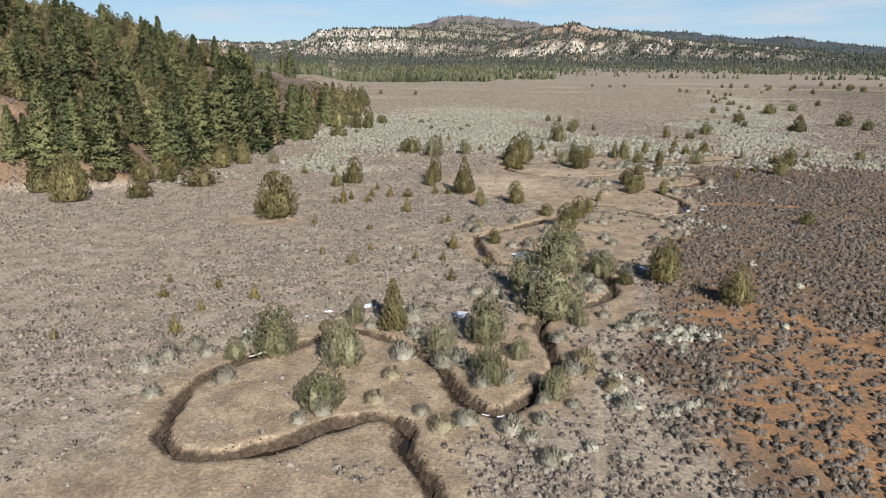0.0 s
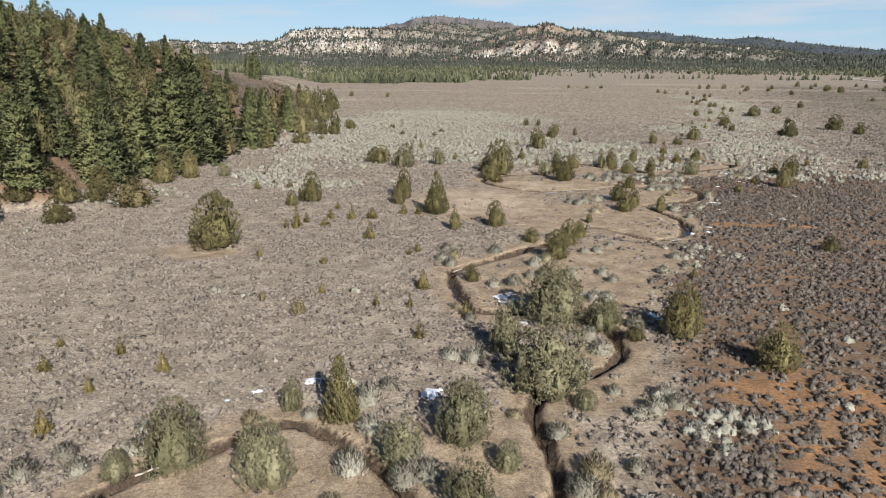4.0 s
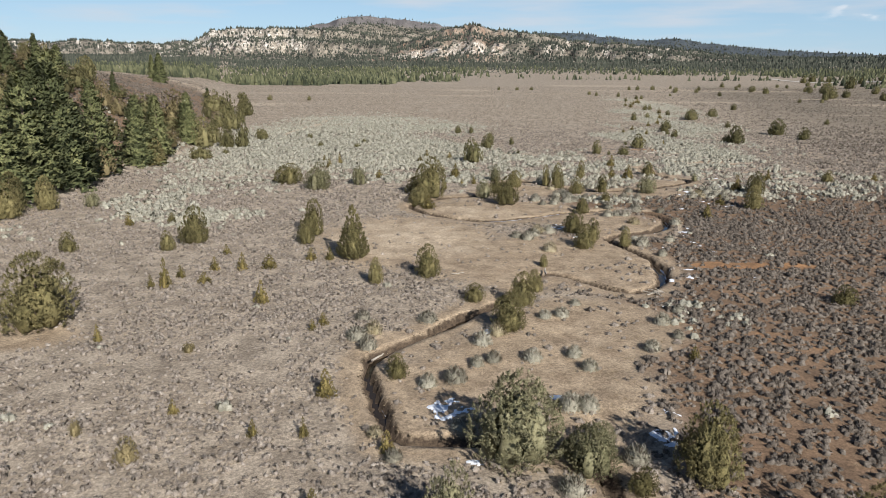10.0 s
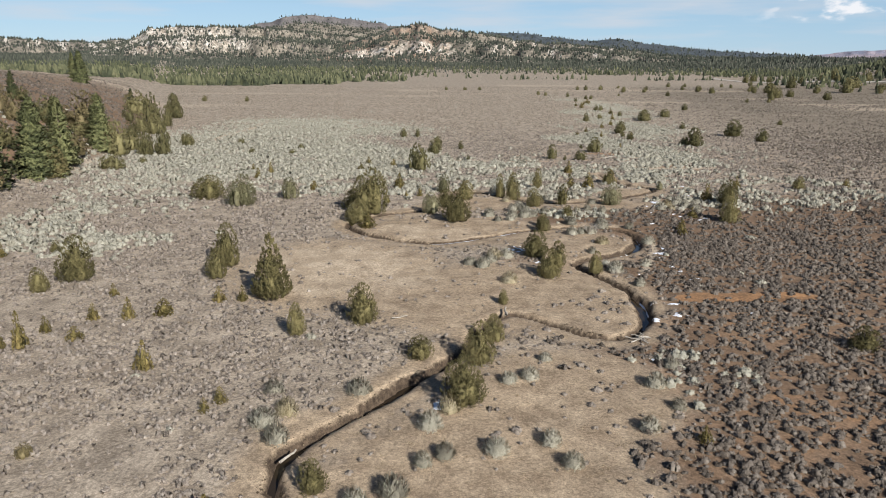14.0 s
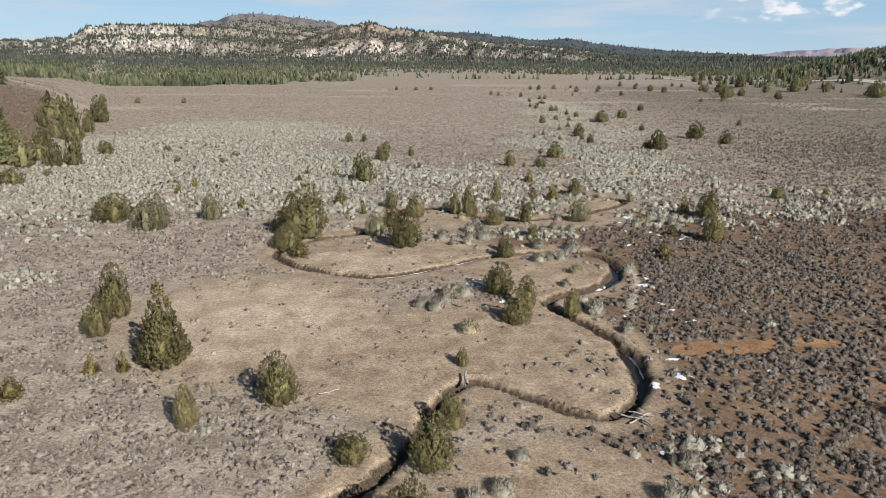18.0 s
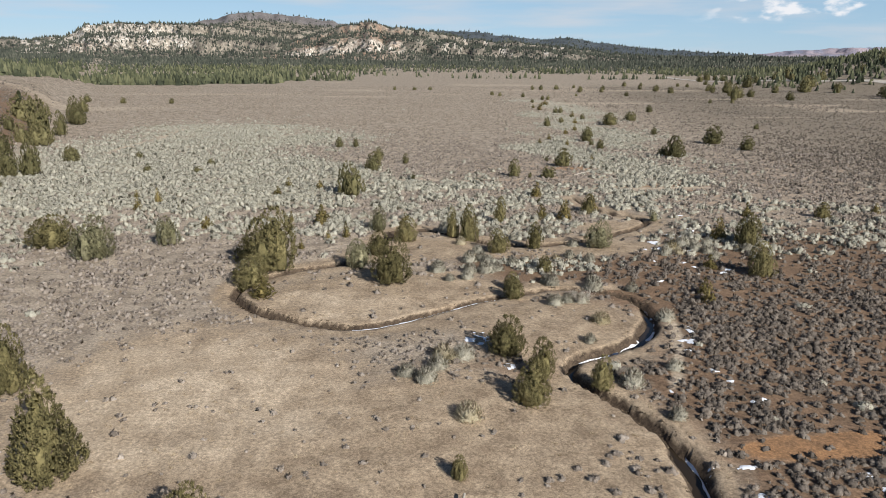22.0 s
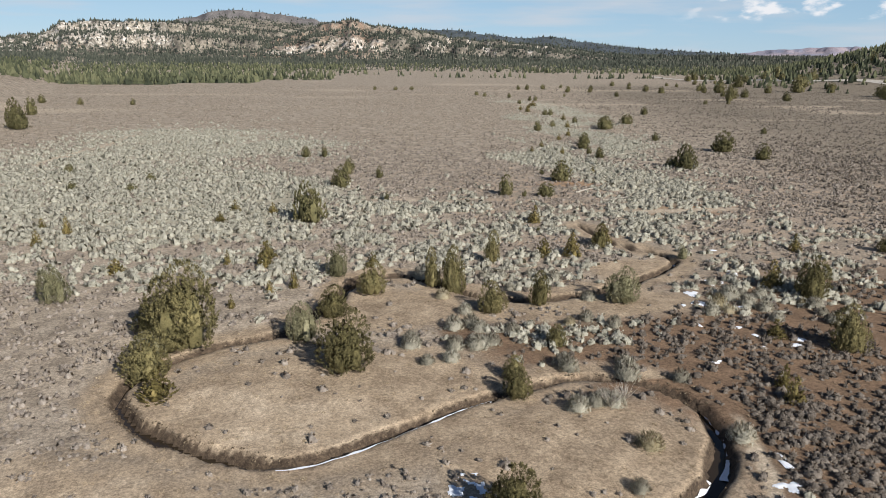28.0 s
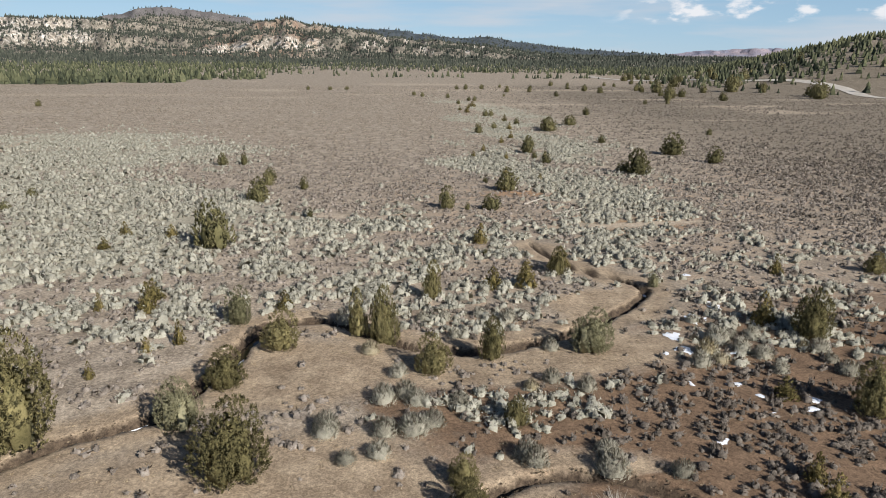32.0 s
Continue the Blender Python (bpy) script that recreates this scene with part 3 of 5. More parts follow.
# ---- scattered growth as joined meshes ----
def scatter(name, base_v, base_f, x, y, z, size, mat, label, category, tall=None, tint=None, soft=False, low=-0.2, share=0.68):
    """Many turned and scaled copies of a few base shapes, as one mesh of stuff."""
    n = len(x)
    pick = rng.integers(0, len(base_v), n)
    tall = size if tall is None else tall
    tint = rng.random(n) if tint is None else tint
    vs, fs, ts, ns, off = [], [], [], [], 0
    for k in range(len(base_v)):
        sel = np.flatnonzero(pick == k)
        if not len(sel):
            continue
        a = rng.random(len(sel)) * 2 * math.pi
        c, s = np.cos(a)[:, None], np.sin(a)[:, None]
        b = base_v[k]
        face, bn = puff(b, base_f[k], b - (0, 0, low), share)
        px = (b[None, :, 0] * c - b[None, :, 1] * s) * size[sel][:, None] + x[sel][:, None]
        py = (b[None, :, 0] * s + b[None, :, 1] * c) * size[sel][:, None] + y[sel][:, None]
        pz = b[None, :, 2] * tall[sel][:, None] + z[sel][:, None]
        vs.append(np.stack([px, py, pz], -1).reshape(-1, 3))
        ns.append(np.stack([bn[None, :, 0] * c - bn[None, :, 1] * s, bn[None, :, 0] * s + bn[None, :, 1] * c, bn[None, :, 2] + 0 * c], -1).reshape(-1, 3))
        fs.append((face[None] + (np.arange(len(sel)) * len(b))[:, None, None]).reshape(-1, 3) + off)
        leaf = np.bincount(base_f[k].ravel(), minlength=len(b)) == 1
        # paler towards the top of each copy, its solid body less so
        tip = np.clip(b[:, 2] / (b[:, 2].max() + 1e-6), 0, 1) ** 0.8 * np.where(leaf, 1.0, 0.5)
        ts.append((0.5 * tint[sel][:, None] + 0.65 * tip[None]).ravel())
        off += len(sel) * len(b)
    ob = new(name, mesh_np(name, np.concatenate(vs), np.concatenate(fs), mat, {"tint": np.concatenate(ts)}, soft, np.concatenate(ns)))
    return tagged(ob, label, category, kind="stuff")


def sprays(centres, ways, length, width, r=rng):
    """Leafy sprigs: a triangle at each centre, pointing its way and rolled at random."""
    n = len(centres)
    ways = ways / (np.linalg.norm(ways, axis=1)[:, None] + 1e-9)
    u = np.cross(ways, r.normal(size=(n, 3)))
    u /= np.linalg.norm(u, axis=1)[:, None] + 1e-9
    length, width = np.broadcast_to(length, n)[:, None], np.broadcast_to(width, n)[:, None]
    low = centres - ways * length * 0.4
    v = np.stack([low - u * width * 0.5, low + u * width * 0.5, centres + ways * length * 0.6], 1).reshape(-1, 3)
    return v, np.arange(3 * n).reshape(-1, 3)


def joined(pieces):
    vs, fs, off = [], [], 0
    for v, f in pieces:
        vs.append(v)
        fs.append(f + off)
        off += len(v)
    return np.concatenate(vs), np.concatenate(fs)


def bush_shape(seed, seg, rings, sprigs, tall=0.5, length=0.14, width=0.1, upright=0.6, rough=0.45, body=0.66):
    """A low cushion shrub about 1 m across: a lumpy dome set all over with short leafy sprigs."""
    r = np.random.default_rng(seed)
    vs, fs = [], []
    for k in range(rings):
        e = 1.3 * k / rings
        a = (np.arange(seg) + 0.5 * (k % 2)) * 6.283 / seg + 0.4 * (r.random(seg) - 0.5)
        rad = 0.44 * math.cos(e) * (1 - rough / 2 + rough * r.random(seg))
        z = tall * math.sin(e) * (0.7 + 0.5 * r.random(seg)) - (0.04 if k == 0 else 0)
        vs += list(np.stack([np.cos(a) * rad, np.sin(a) * rad, z], -1))
    vs.append((0.12 * (r.random() - 0.5), 0.12 * (r.random() - 0.5), tall * (0.85 + 0.2 * r.random())))
    for k in range(rings - 1):
        for j in range(seg):
            p, q = k * seg + j, k * seg + (j + 1) % seg
            fs += [(p, q, q + seg), (p, q + seg, p + seg)]
    fs += [((rings - 1) * seg + j, (rings - 1) * seg + (j + 1) % seg, len(vs) - 1) for j in range(seg)]
    a, e = r.random(sprigs) * 6.283, np.arcsin(r.random(sprigs))
    way = np.stack([np.cos(a) * np.cos(e), np.sin(a) * np.cos(e), np.sin(e)], -1)
    cen = way * (0.42, 0.42, tall * 0.92) * (0.72 + 0.42 * r.random((sprigs, 1)))
    way = way * 0.7 + (0, 0, upright) + 1.5 * (r.random((sprigs, 3)) - 0.5)
    return joined([(np.array(vs) * (body, body, body), np.array(fs)), sprays(cen, way, length * (0.6 + 0.8 * r.random(sprigs)), width * (0.6 + 0.8 * r.random(sprigs)), r)])


def sage_shape(seed, lumps, sides, sprigs, tall=0.5, length=0.13, width=0.055, spread=0.27):
    """A rounded shrub about 1 m across: several small cushions grown together, set with short leafy sprigs."""
    r = np.random.default_rng(seed)
    pieces = []
    a0 = r.random() * 6.283
    stretch = np.array((1.0, 0.65 + 0.35 * r.random(), 1.0))
    centres, radii, tops = [], [], []
    for k in range(lumps):
        a, off = a0 + k * 6.283 / max(1, lumps - 1) + 0.7 * r.random(), (0.08 * r.random() if k == 0 else spread * (0.6 + 0.55 * r.random()))
        centres.append(np.array((math.cos(a) * off, math.sin(a) * off, 0)) * stretch)
        radii.append((0.25 if k == 0 else 0.2) * (0.75 + 0.5 * r.random()))
        tops.append(tall * ((0.8 + 0.25 * r.random()) if k == 0 else (0.45 + 0.45 * r.random())))
        b = r.random() * 6.283 + np.arange(sides) * 6.283 / sides + 0.3 * r.normal(size=sides)
        ring = np.stack([np.cos(b), np.sin(b)], -1) * radii[k]
        low = np.c_[ring * (0.8 + 0.3 * r.random((sides, 1))), np.full(sides, -0.04)]
        mid = np.c_[ring * (0.72 + 0.35 * r.random((sides, 1))), tops[k] * (0.45 + 0.3 * r.random(sides))]
        apex = np.array([[0.05 * r.normal(), 0.05 * r.normal(), tops[k]]])
        up = [(j, (j + 1) % sides) for j in range(sides)]
        f = [(p, q, sides + q) for p, q in up] + [(p, sides + q, sides + p) for p, q in up] + [(sides + p, sides + q, 2 * sides) for p, q in up]
        pieces.append((np.concatenate([low, mid, apex]) * 0.82 + centres[k], np.array(f)))
    q = r.integers(0, lumps, sprigs)
    cz, rad, top = np.array(centres)[q], np.array(radii)[q][:, None], np.array(tops)[q][:, None]
    way = r.normal(size=(sprigs, 3))
    way[:, 2] = np.abs(way[:, 2]) + 0.1
    way /= np.linalg.norm(way, axis=1)[:, None]
    cen = cz + way * np.concatenate([rad, rad, top], 1) * (0.72 + 0.4 * r.random((sprigs, 1)))
    pieces.append(sprays(cen, way + (0, 0, 0.3) + 0.6 * r.normal(size=(sprigs, 3)), length * (0.6 + 0.8 * r.random(sprigs)), width * (0.6 + 0.8 * r.random(sprigs)), r))
    return joined(pieces)


def cone_tree(seed, layers, sides):
    """A far conifer one unit high, of ragged skirts."""
    r = np.random.default_rng(seed)
    pieces = []
    for k in range(layers):
        low = 0.08 + 0.86 * k / layers
        high = min(1.0, low + 1.5 / layers + 0.08)
        rad = 0.19 * (1 - low) ** 0.8 * (0.8 + 0.4 * r.random()) + 0.015
        a = r.random() * 6.28 + np.arange(sides) * 6.283 / sides
        ring = np.stack([np.cos(a) * rad * (0.65 + 0.7 * r.random(sides)), np.sin(a) * rad * (0.65 + 0.7 * r.random(sides)), low - 0.05 * r.random(sides)], -1)
        v = np.concatenate([[[0, 0, high]], ring])
        pieces.append((v, np.array([(0, 1 + j, 1 + (j + 1) % sides) for j in range(sides)])))
    return joined(pieces)


def seen_from_path(x, y, margin=1.0):
    """Roughly the wedge of land that the flight looks over."""
    margin = margin + 0.16 * layered(x, y, 9, 93, 3)
    return (y > 21 - 9 * layered(x, y, 6, 94, 3)) & (x > -0.96 * (y + 3) * margin) & (x < np.maximum(0.47 * y + 6, 12 + 1.04 * (y - 88)) * margin)


def random_plots(x0, x1, y0, y1, per_area):
    n = int((x1 - x0) * (y1 - y0) * per_area)
    x, y = rng.random(n) * (x1 - x0) + x0, rng.random(n) * (y1 - y0) + y0
    keep = seen_from_path(x, y)
    return x[keep], y[keep]


# pines and junipers on the mesas
n_try = 150000
ta = np.radians(rng.random(n_try) * 104 - 50)
ti = rng.random(n_try)
tr = 880 + 3070 * ti ** 1.25
col = np.clip(((np.degrees(ta) + 52) / 108 * 619).round().astype(int), 0, 619)
row = np.clip(np.searchsorted(reach, tr), 0, len(reach) - 1)
w_here, s_here = which[row, col], share[row, col]
bald = np.clip(smooth(0.25, 0.8, rock[row, col]) * 0.36 + bare[row, col] * 0.9 + 0.3 * ochre[row, col], 0, 0.95)
keep = (rng.random(n_try) > bald) & (rng.random(n_try) < np.where(tr < 1000, 0.3, 0.8)) & ((mz[row, col] > 2) | (tr < 1300)) & (w_here != 6) & ((w_here != 5) & (w_here != 4) | (rng.random(n_try) < 0.15))
ta, tr, row, col = ta[keep], tr[keep], row[keep], col[keep]
tall = (3.6 + 5.0 * rng.random(len(ta)) ** 1.5) * (1 + (tr - 1000) / 5000) * smooth(700, 1700, tr) ** 0.5
cones = [cone_tree(s, 1, 3) for s in range(6)]
scatter("mesa_woods", [v for v, _ in cones], [f for _, f in cones], MID_X + tr * np.sin(ta), MID_Y + tr * np.cos(ta), np.maximum(mz[row, col], z_at(MID_X + tr * np.sin(ta), MID_Y + tr * np.cos(ta))) - 0.5, tall * 1.8, MESA_TREES, "scattered dark conifers covering the distant mesas", "woods", tall)

# the belt of pines across the head of the plain, and the woods on the rise
FOREST = [(-330, 510, 150, 45, 850), (-215, 570, 110, 50, 1150), (-120, 600, 60, 50, 700), (-60, 655, 50, 45, 200), (10, 780, 60, 60, 24), (150, 930, 120, 60, 110), (300, 900, 110, 70, 240), (430, 850, 100, 70, 420), (560, 760, 110, 100, 800), (470, 640, 60, 60, 220), (620, 620, 90, 90, 560), (-430, 470, 120, 60, 420), (240, 700, 45, 25, 30), (120, 720, 50, 30, 26)]
FOREST += [(-440, 700, 200, 120, 700), (-210, 800, 150, 130, 800), (-70, 900, 90, 120, 300), (280, 1060, 220, 90, 300), (560, 980, 160, 120, 600), (60, 1080, 120, 70, 60), (-380, 960, 260, 120, 1100), (-120, 1040, 130, 90, 500)]
fx = np.concatenate([cx + sx * (rng.random(n) * 2 - 1) for cx, cy, sx, sy, n in FOREST])
fy = np.concatenate([cy + sy * (rng.random(n) * 2 - 1) * 0.9 for cx, cy, sx, sy, n in FOREST])
# the wooded rise on the right: thin at its foot, close above
ea, er = np.radians(25 + 42 * rng.random(8200) ** 0.8), 430 + 520 * rng.random(8200)
thick = smooth(440, 560, er - 45 * smooth(34, 50, np.degrees(ea))) * smooth(25, 36, np.degrees(ea)) * (0.35 + 0.9 * layered(er * np.sin(ea), er * np.cos(ea), 40, 98, 2))
kept = rng.random(8200) < np.clip(0.03 + thick, 0, 1)
fx, fy = np.concatenate([fx, 4 + (er * np.sin(ea))[kept]]), np.concatenate([fy, 92 + (er * np.cos(ea))[kept]])
firs = [cone_tree(100 + s, 3, 4) for s in range(12)]
ftall = (2.0 + 5.6 * rng.random(len(fx)) ** 1.3) * np.where(fy > 680, 0.85, 1) * np.where(fx > 250, 0.95, 1)
scatter("pine_forest", [v for v, _ in firs], [f for _, f in firs], fx, fy, z_at(fx, fy) - 0.3, ftall * 1.6, FAR_TREES, "dense belt of dark green pines beyond the plain", "forest", ftall)

# sagebrush of the plain: near, middle and far
near_bush = [sage_shape(s, 2, 3, 20, 0.44, 0.17, 0.095, 0.22) for s in range(18)]
dark_bush = [sage_shape(30 + s, 3, 4, 42, 0.48, 0.14, 0.06) for s in range(18)]
silver_bush = [sage_shape(60 + s, 5, 4, 110, 0.58, 0.15, 0.05) for s in range(10)]
mid_bush = [sage_shape(80 + s, 1, 4, 12, 0.44, 0.2, 0.12, 0.22) for s in range(14)]
mid_dark = [sage_shape(150 + s, 1, 4, 18, 0.46, 0.17, 0.09, 0.22) for s in range(14)]
mid_silver = [sage_shape(100 + s, 3, 3, 46, 0.54, 0.135, 0.06) for s in range(14)]
far_bush = [bush_shape(80 + s, 4, 1, 3, 0.55, 0.2, 0.15, 0.3) for s in range(6)]
SILVER_GROUNDS = [(48, 165, 9, 28), (36, 150, 16, 13), (18, 145, 16, 11), (-2, 144, 14, 10), (40, 128, 10, 5), (-10, 156, 16, 16), (14, 160, 16, 14), (-26, 150, 14, 10), (54, 138, 16, 9), (-42, 120, 6, 9), (-34, 112, 9, 4), (-52, 95, 6, 5), (20, 122, 7, 3), (17, 78, 3, 4), (12, 47, 3, 3), (7, 34, 3, 4)]


def silver_share(x, y):
    out = np.zeros(np.shape(x))
    xw, yw = x + 9 * (layered(x, y, 6, 105, 3) - 0.5), y + 13 * (layered(x, y, 7, 107, 3) - 0.5)
    for cx, cy, rx, ry in SILVER_GROUNDS:
        out = np.maximum(out, inside(xw, yw, cx, cy, rx, ry))
    return 0.95 * out * (1 - 0.55 * (y < 100)) * smooth(0.36, 0.5, layered(x, y, 3.6, 88, 3))


def bush_plots(x0, x1, y0, y1, per_area, fade=None):
    """Places for sage, sparse in the meadows and none in the channel."""
    x, y = random_plots(x0, x1, y0, y1, per_area)
    d = creek_distance(x, y)
    zn = zones(x, y, d)
    eastern = smooth(6, 14, x) * (1 - smooth(92, 112, y))
    clump = (0.5 + 0.5 * smooth(0.3, 0.65, layered(x, y, 6, 61, 3))) * (0.42 + 0.58 * smooth(0.38, 0.54, layered(x, y, 1.5, 68, 3)))
    clump = clump * (1 - eastern) + eastern * (0.2 + 0.42 * smooth(0.4, 0.5, layered(x, y, 2.0, 69, 3)))
    worn = 1 - 0.6 * smooth(0.62, 0.75, layered(x, y, 14, 66, 3)) * (x < 0) * (x > -48)
    ok = rng.random(len(x)) < clump * worn * (1 - 0.97 * np.clip(zn["meadow"] * 1.3, 0, 1)) * (1 - 0.95 * zn["track"]) * (1 - 0.55 * smooth(0.5, 0.8, zn["orange"]))
    ok &= (d > 1.2) & (rng.random(len(x)) < (1 if fade is None else fade(y)))
    return x[ok], y[ok], zn["pale"][ok]


def sage(name, shapes, plots, low, high, label, sizes=(1.0, 1.2, 1.6)):
    x, y, pale = plots
    here = zones(x, y, np.full(x.shape, 12.0))
    east = np.maximum(np.maximum(here["dusky"], here["drab"]), here["orange"] * (x > 5) * (y < 112) * 1.3) + 0.7 * (rng.random(len(x)) - 0.5) > 0.45
    silver = rng.random(len(x)) < np.clip(np.maximum(pale, silver_share(x, y)), 0.001, 0.9)
    for k, (key, sel, mat) in enumerate((("", ~silver & ~east, FAR_SAGE if low > 0.7 else SAGE), ("dark_", ~silver & east, DARK_SAGE), ("silver_", silver, SILVER_STUFF))):
        sel &= rng.random(len(x)) < (1.0, 1.0, 0.9)[k]
        if sel.sum() < 5:
            continue
        size = (low + (high - low) * rng.random(sel.sum()) ** 1.6) * sizes[k]
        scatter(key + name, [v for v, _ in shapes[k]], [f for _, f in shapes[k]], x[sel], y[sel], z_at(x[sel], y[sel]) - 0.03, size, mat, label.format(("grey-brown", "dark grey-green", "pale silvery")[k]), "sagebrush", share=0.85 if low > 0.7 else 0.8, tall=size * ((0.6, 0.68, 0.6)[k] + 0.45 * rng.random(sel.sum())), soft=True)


sage("sagebrush", (near_bush, dark_bush, silver_bush), bush_plots(-34, 45, 17, 125, 12.5, lambda v: 1 - smooth(100, 125, v)), 0.4, 0.86, "low {} sagebrush covering the plain")
sage("sagebrush_aside", (mid_bush, mid_bush, mid_silver), bush_plots(-112, -34, 17, 125, 5.5, lambda v: 1 - smooth(100, 125, v)), 0.5, 0.95, "low {} sagebrush towards the wooded hill")
sage("sagebrush_east", (mid_bush, dark_bush, mid_silver), bush_plots(45, 75, 60, 125, 5.0, lambda v: 1 - smooth(100, 125, v)), 0.5, 0.9, "low {} sagebrush over the plain's far side")
sage("sagebrush_beyond", (mid_bush, mid_dark, mid_silver), bush_plots(-160, 170, 100, 245, 4.0, lambda v: smooth(100, 125, v) * (1 - 0.93 * smooth(165, 245, v))), 0.5, 0.95, "low {} sagebrush further over the plain", (1.25, 1.3, 1.85))
sage("sagebrush_distance", (far_bush, far_bush, far_bush), bush_plots(-260, 460, 165, 520, 0.62, lambda v: smooth(165, 245, v) * (1 - 0.5 * smooth(300, 500, v))), 0.8, 1.4, "low {} sagebrush towards the forest", (1, 1.1, 1.3))

# the dense silvery field below the wooded hill
px, py = random_plots(-70, 92, 132, 300, 2.3)
pp = zones(px, py, np.full(px.shape, 12.0))
ok = rng.random(len(px)) < 1.15 * pp["pale"] * (1 - pp["track"]) * (0.1 + 0.9 * smooth(0.36, 0.6, layered(px, py, 5, 97, 3)))
px, py = px[ok], py[ok]
field = [sage_shape(120 + s, 1, 4, 20, 0.48, 0.17, 0.085) for s in range(10)]
psz = 0.75 + 0.6 * rng.random(len(px))
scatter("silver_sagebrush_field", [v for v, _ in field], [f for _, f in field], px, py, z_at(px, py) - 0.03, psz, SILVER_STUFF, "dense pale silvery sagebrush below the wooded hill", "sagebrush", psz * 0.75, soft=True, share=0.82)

# small pale shrubs strewn over the creek's meadows
mx, my = random_plots(-5, 24, 50, 128, 1.6)
md = creek_distance(mx, my)
ok = (md > 1.0) & (zones(mx, my, md)["meadow"] > 0.4) & (rng.random(len(mx)) < 0.5 * smooth(0.54, 0.62, layered(mx, my, 4.5, 111, 3)) + 0.02) & ~((mx < 8) & (my > 84))
mx, my = mx[ok], my[ok]
msz = 0.35 + 0.6 * rng.random(len(mx)) ** 1.5
scatter("meadow_shrubs", [v for v, _ in silver_bush], [f for _, f in silver_bush], mx, my, z_at(mx, my) - 0.03, msz, SAGE, "small pale sagebrush strewn over the meadow", "sagebrush", msz * 0.75, soft=True, share=0.75)

# clods and dark sod along the creek's broken banks
bx, by = CREEK[rng.integers(0, len(CREEK), 14000)].T
ba2, bo = rng.random(len(bx)) * 6.283, 0.25 + 0.85 * rng.random(len(bx)) ** 1.2
bx, by = bx + np.cos(ba2) * bo, by + np.sin(ba2) * bo
bd, bw = creek_distance(bx, by), bed_width(bx, by)
ok = (bd > bw + 0.12) & (bd < bw + 0.72) & (by < 142) & (layered(bx, by, 2.0, 77, 2) > 0.36)
bx, by = bx[ok], by[ok]
clod = [bush_shape(220 + s, 6, 1, 7, 0.45, 0.3, 0.1, 0.9, 0.8) for s in range(8)]
bsz = 0.08 + 0.17 * rng.random(len(bx)) ** 1.8
scatter("bank_sod", [v for v, _ in clod], [f for _, f in clod], bx, by, z_at(bx, by) - 0.03, bsz, SOD, "dark brown clods and sod along the creek's banks", "creek bank", bsz * 0.9)

# dry grass tussocks of the meadows and banks
gxs, gys = random_plots(-26, 40, 17, 140, 3.2)
gds = creek_distance(gxs, gys)
gm = zones(gxs, gys, gds)["meadow"]
ok = (gds > 0.95) & (rng.random(len(gxs)) < np.clip(gm + 0.1, 0, 1) * (0.15 + 0.85 * layered(gxs, gys, 3, 71, 3)) + 0.8 * (gds < 1.9))
gxs, gys = gxs[ok], gys[ok]
tussock = [bush_shape(200 + s, 3, 1, 16, 0.3, 0.36, 0.09, 1.8) for s in range(6)]
gsz = 0.22 + 0.25 * rng.random(len(gxs)) ** 2
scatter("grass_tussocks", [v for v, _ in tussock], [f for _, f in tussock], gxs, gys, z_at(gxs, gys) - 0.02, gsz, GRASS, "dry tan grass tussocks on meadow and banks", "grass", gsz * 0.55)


# ---- trees ----
def tube(points, radii, sides=6):
    """A tapered limb through the points."""
    points = np.asarray(points, float)
    vs, fs = [], []
    for k, (p, r) in enumerate(zip(points, radii)):
        way = points[min(k + 1, len(points) - 1)] - points[max(k - 1, 0)]
        way /= np.linalg.norm(way) + 1e-9
        u = np.cross(way, (0.31, 0.95, 0.05))
        u /= np.linalg.norm(u) + 1e-9
        w = np.cross(way, u)
        for j in range(sides):
            a = j * 6.283 / sides
            vs.append(p + r * (math.cos(a) * u + math.sin(a) * w))
    for k in range(len(points) - 1):
        for j in range(sides):
            a, b, c, d = k * sides + j, k * sides + (j + 1) % sides, (k + 1) * sides + (j + 1) % sides, (k + 1) * sides + j
            fs += [(a, b, c), (a, c, d)]
    return np.array(vs), np.array(fs)


def trunk_mesh(seed, limbs=7, thick=0.045, bark=None):
    r = np.random.default_rng(seed)
    z = np.linspace(-0.06, 0.8, 6)
    line = np.stack([0.03 * np.cumsum(r.random(6) - 0.5), 0.03 * np.cumsum(r.random(6) - 0.5), z], -1)
    pieces = [tube(line, np.linspace(thick, 0.008, 6), 7)]
    for k in range(limbs):
        h = 0.08 + 0.55 * k / limbs
        a = r.random() * 6.283
        reach_out = 0.26 * (1 - h * 0.7)
        start = np.array([np.interp(h, z, line[:, 0]), np.interp(h, z, line[:, 1]), h])
        out = np.array([math.cos(a), math.sin(a), 0.35 + 0.3 * r.random()])
        pieces.append(tube([start, start + out * reach_out * 0.5, start + out * reach_out + (0, 0, 0.05)], [thick * 0.42, thick * 0.28, 0.004], 5))
    v, f = joined(pieces)
    return mesh_np("trunk", v, f, bark or BARK, smooth=True)


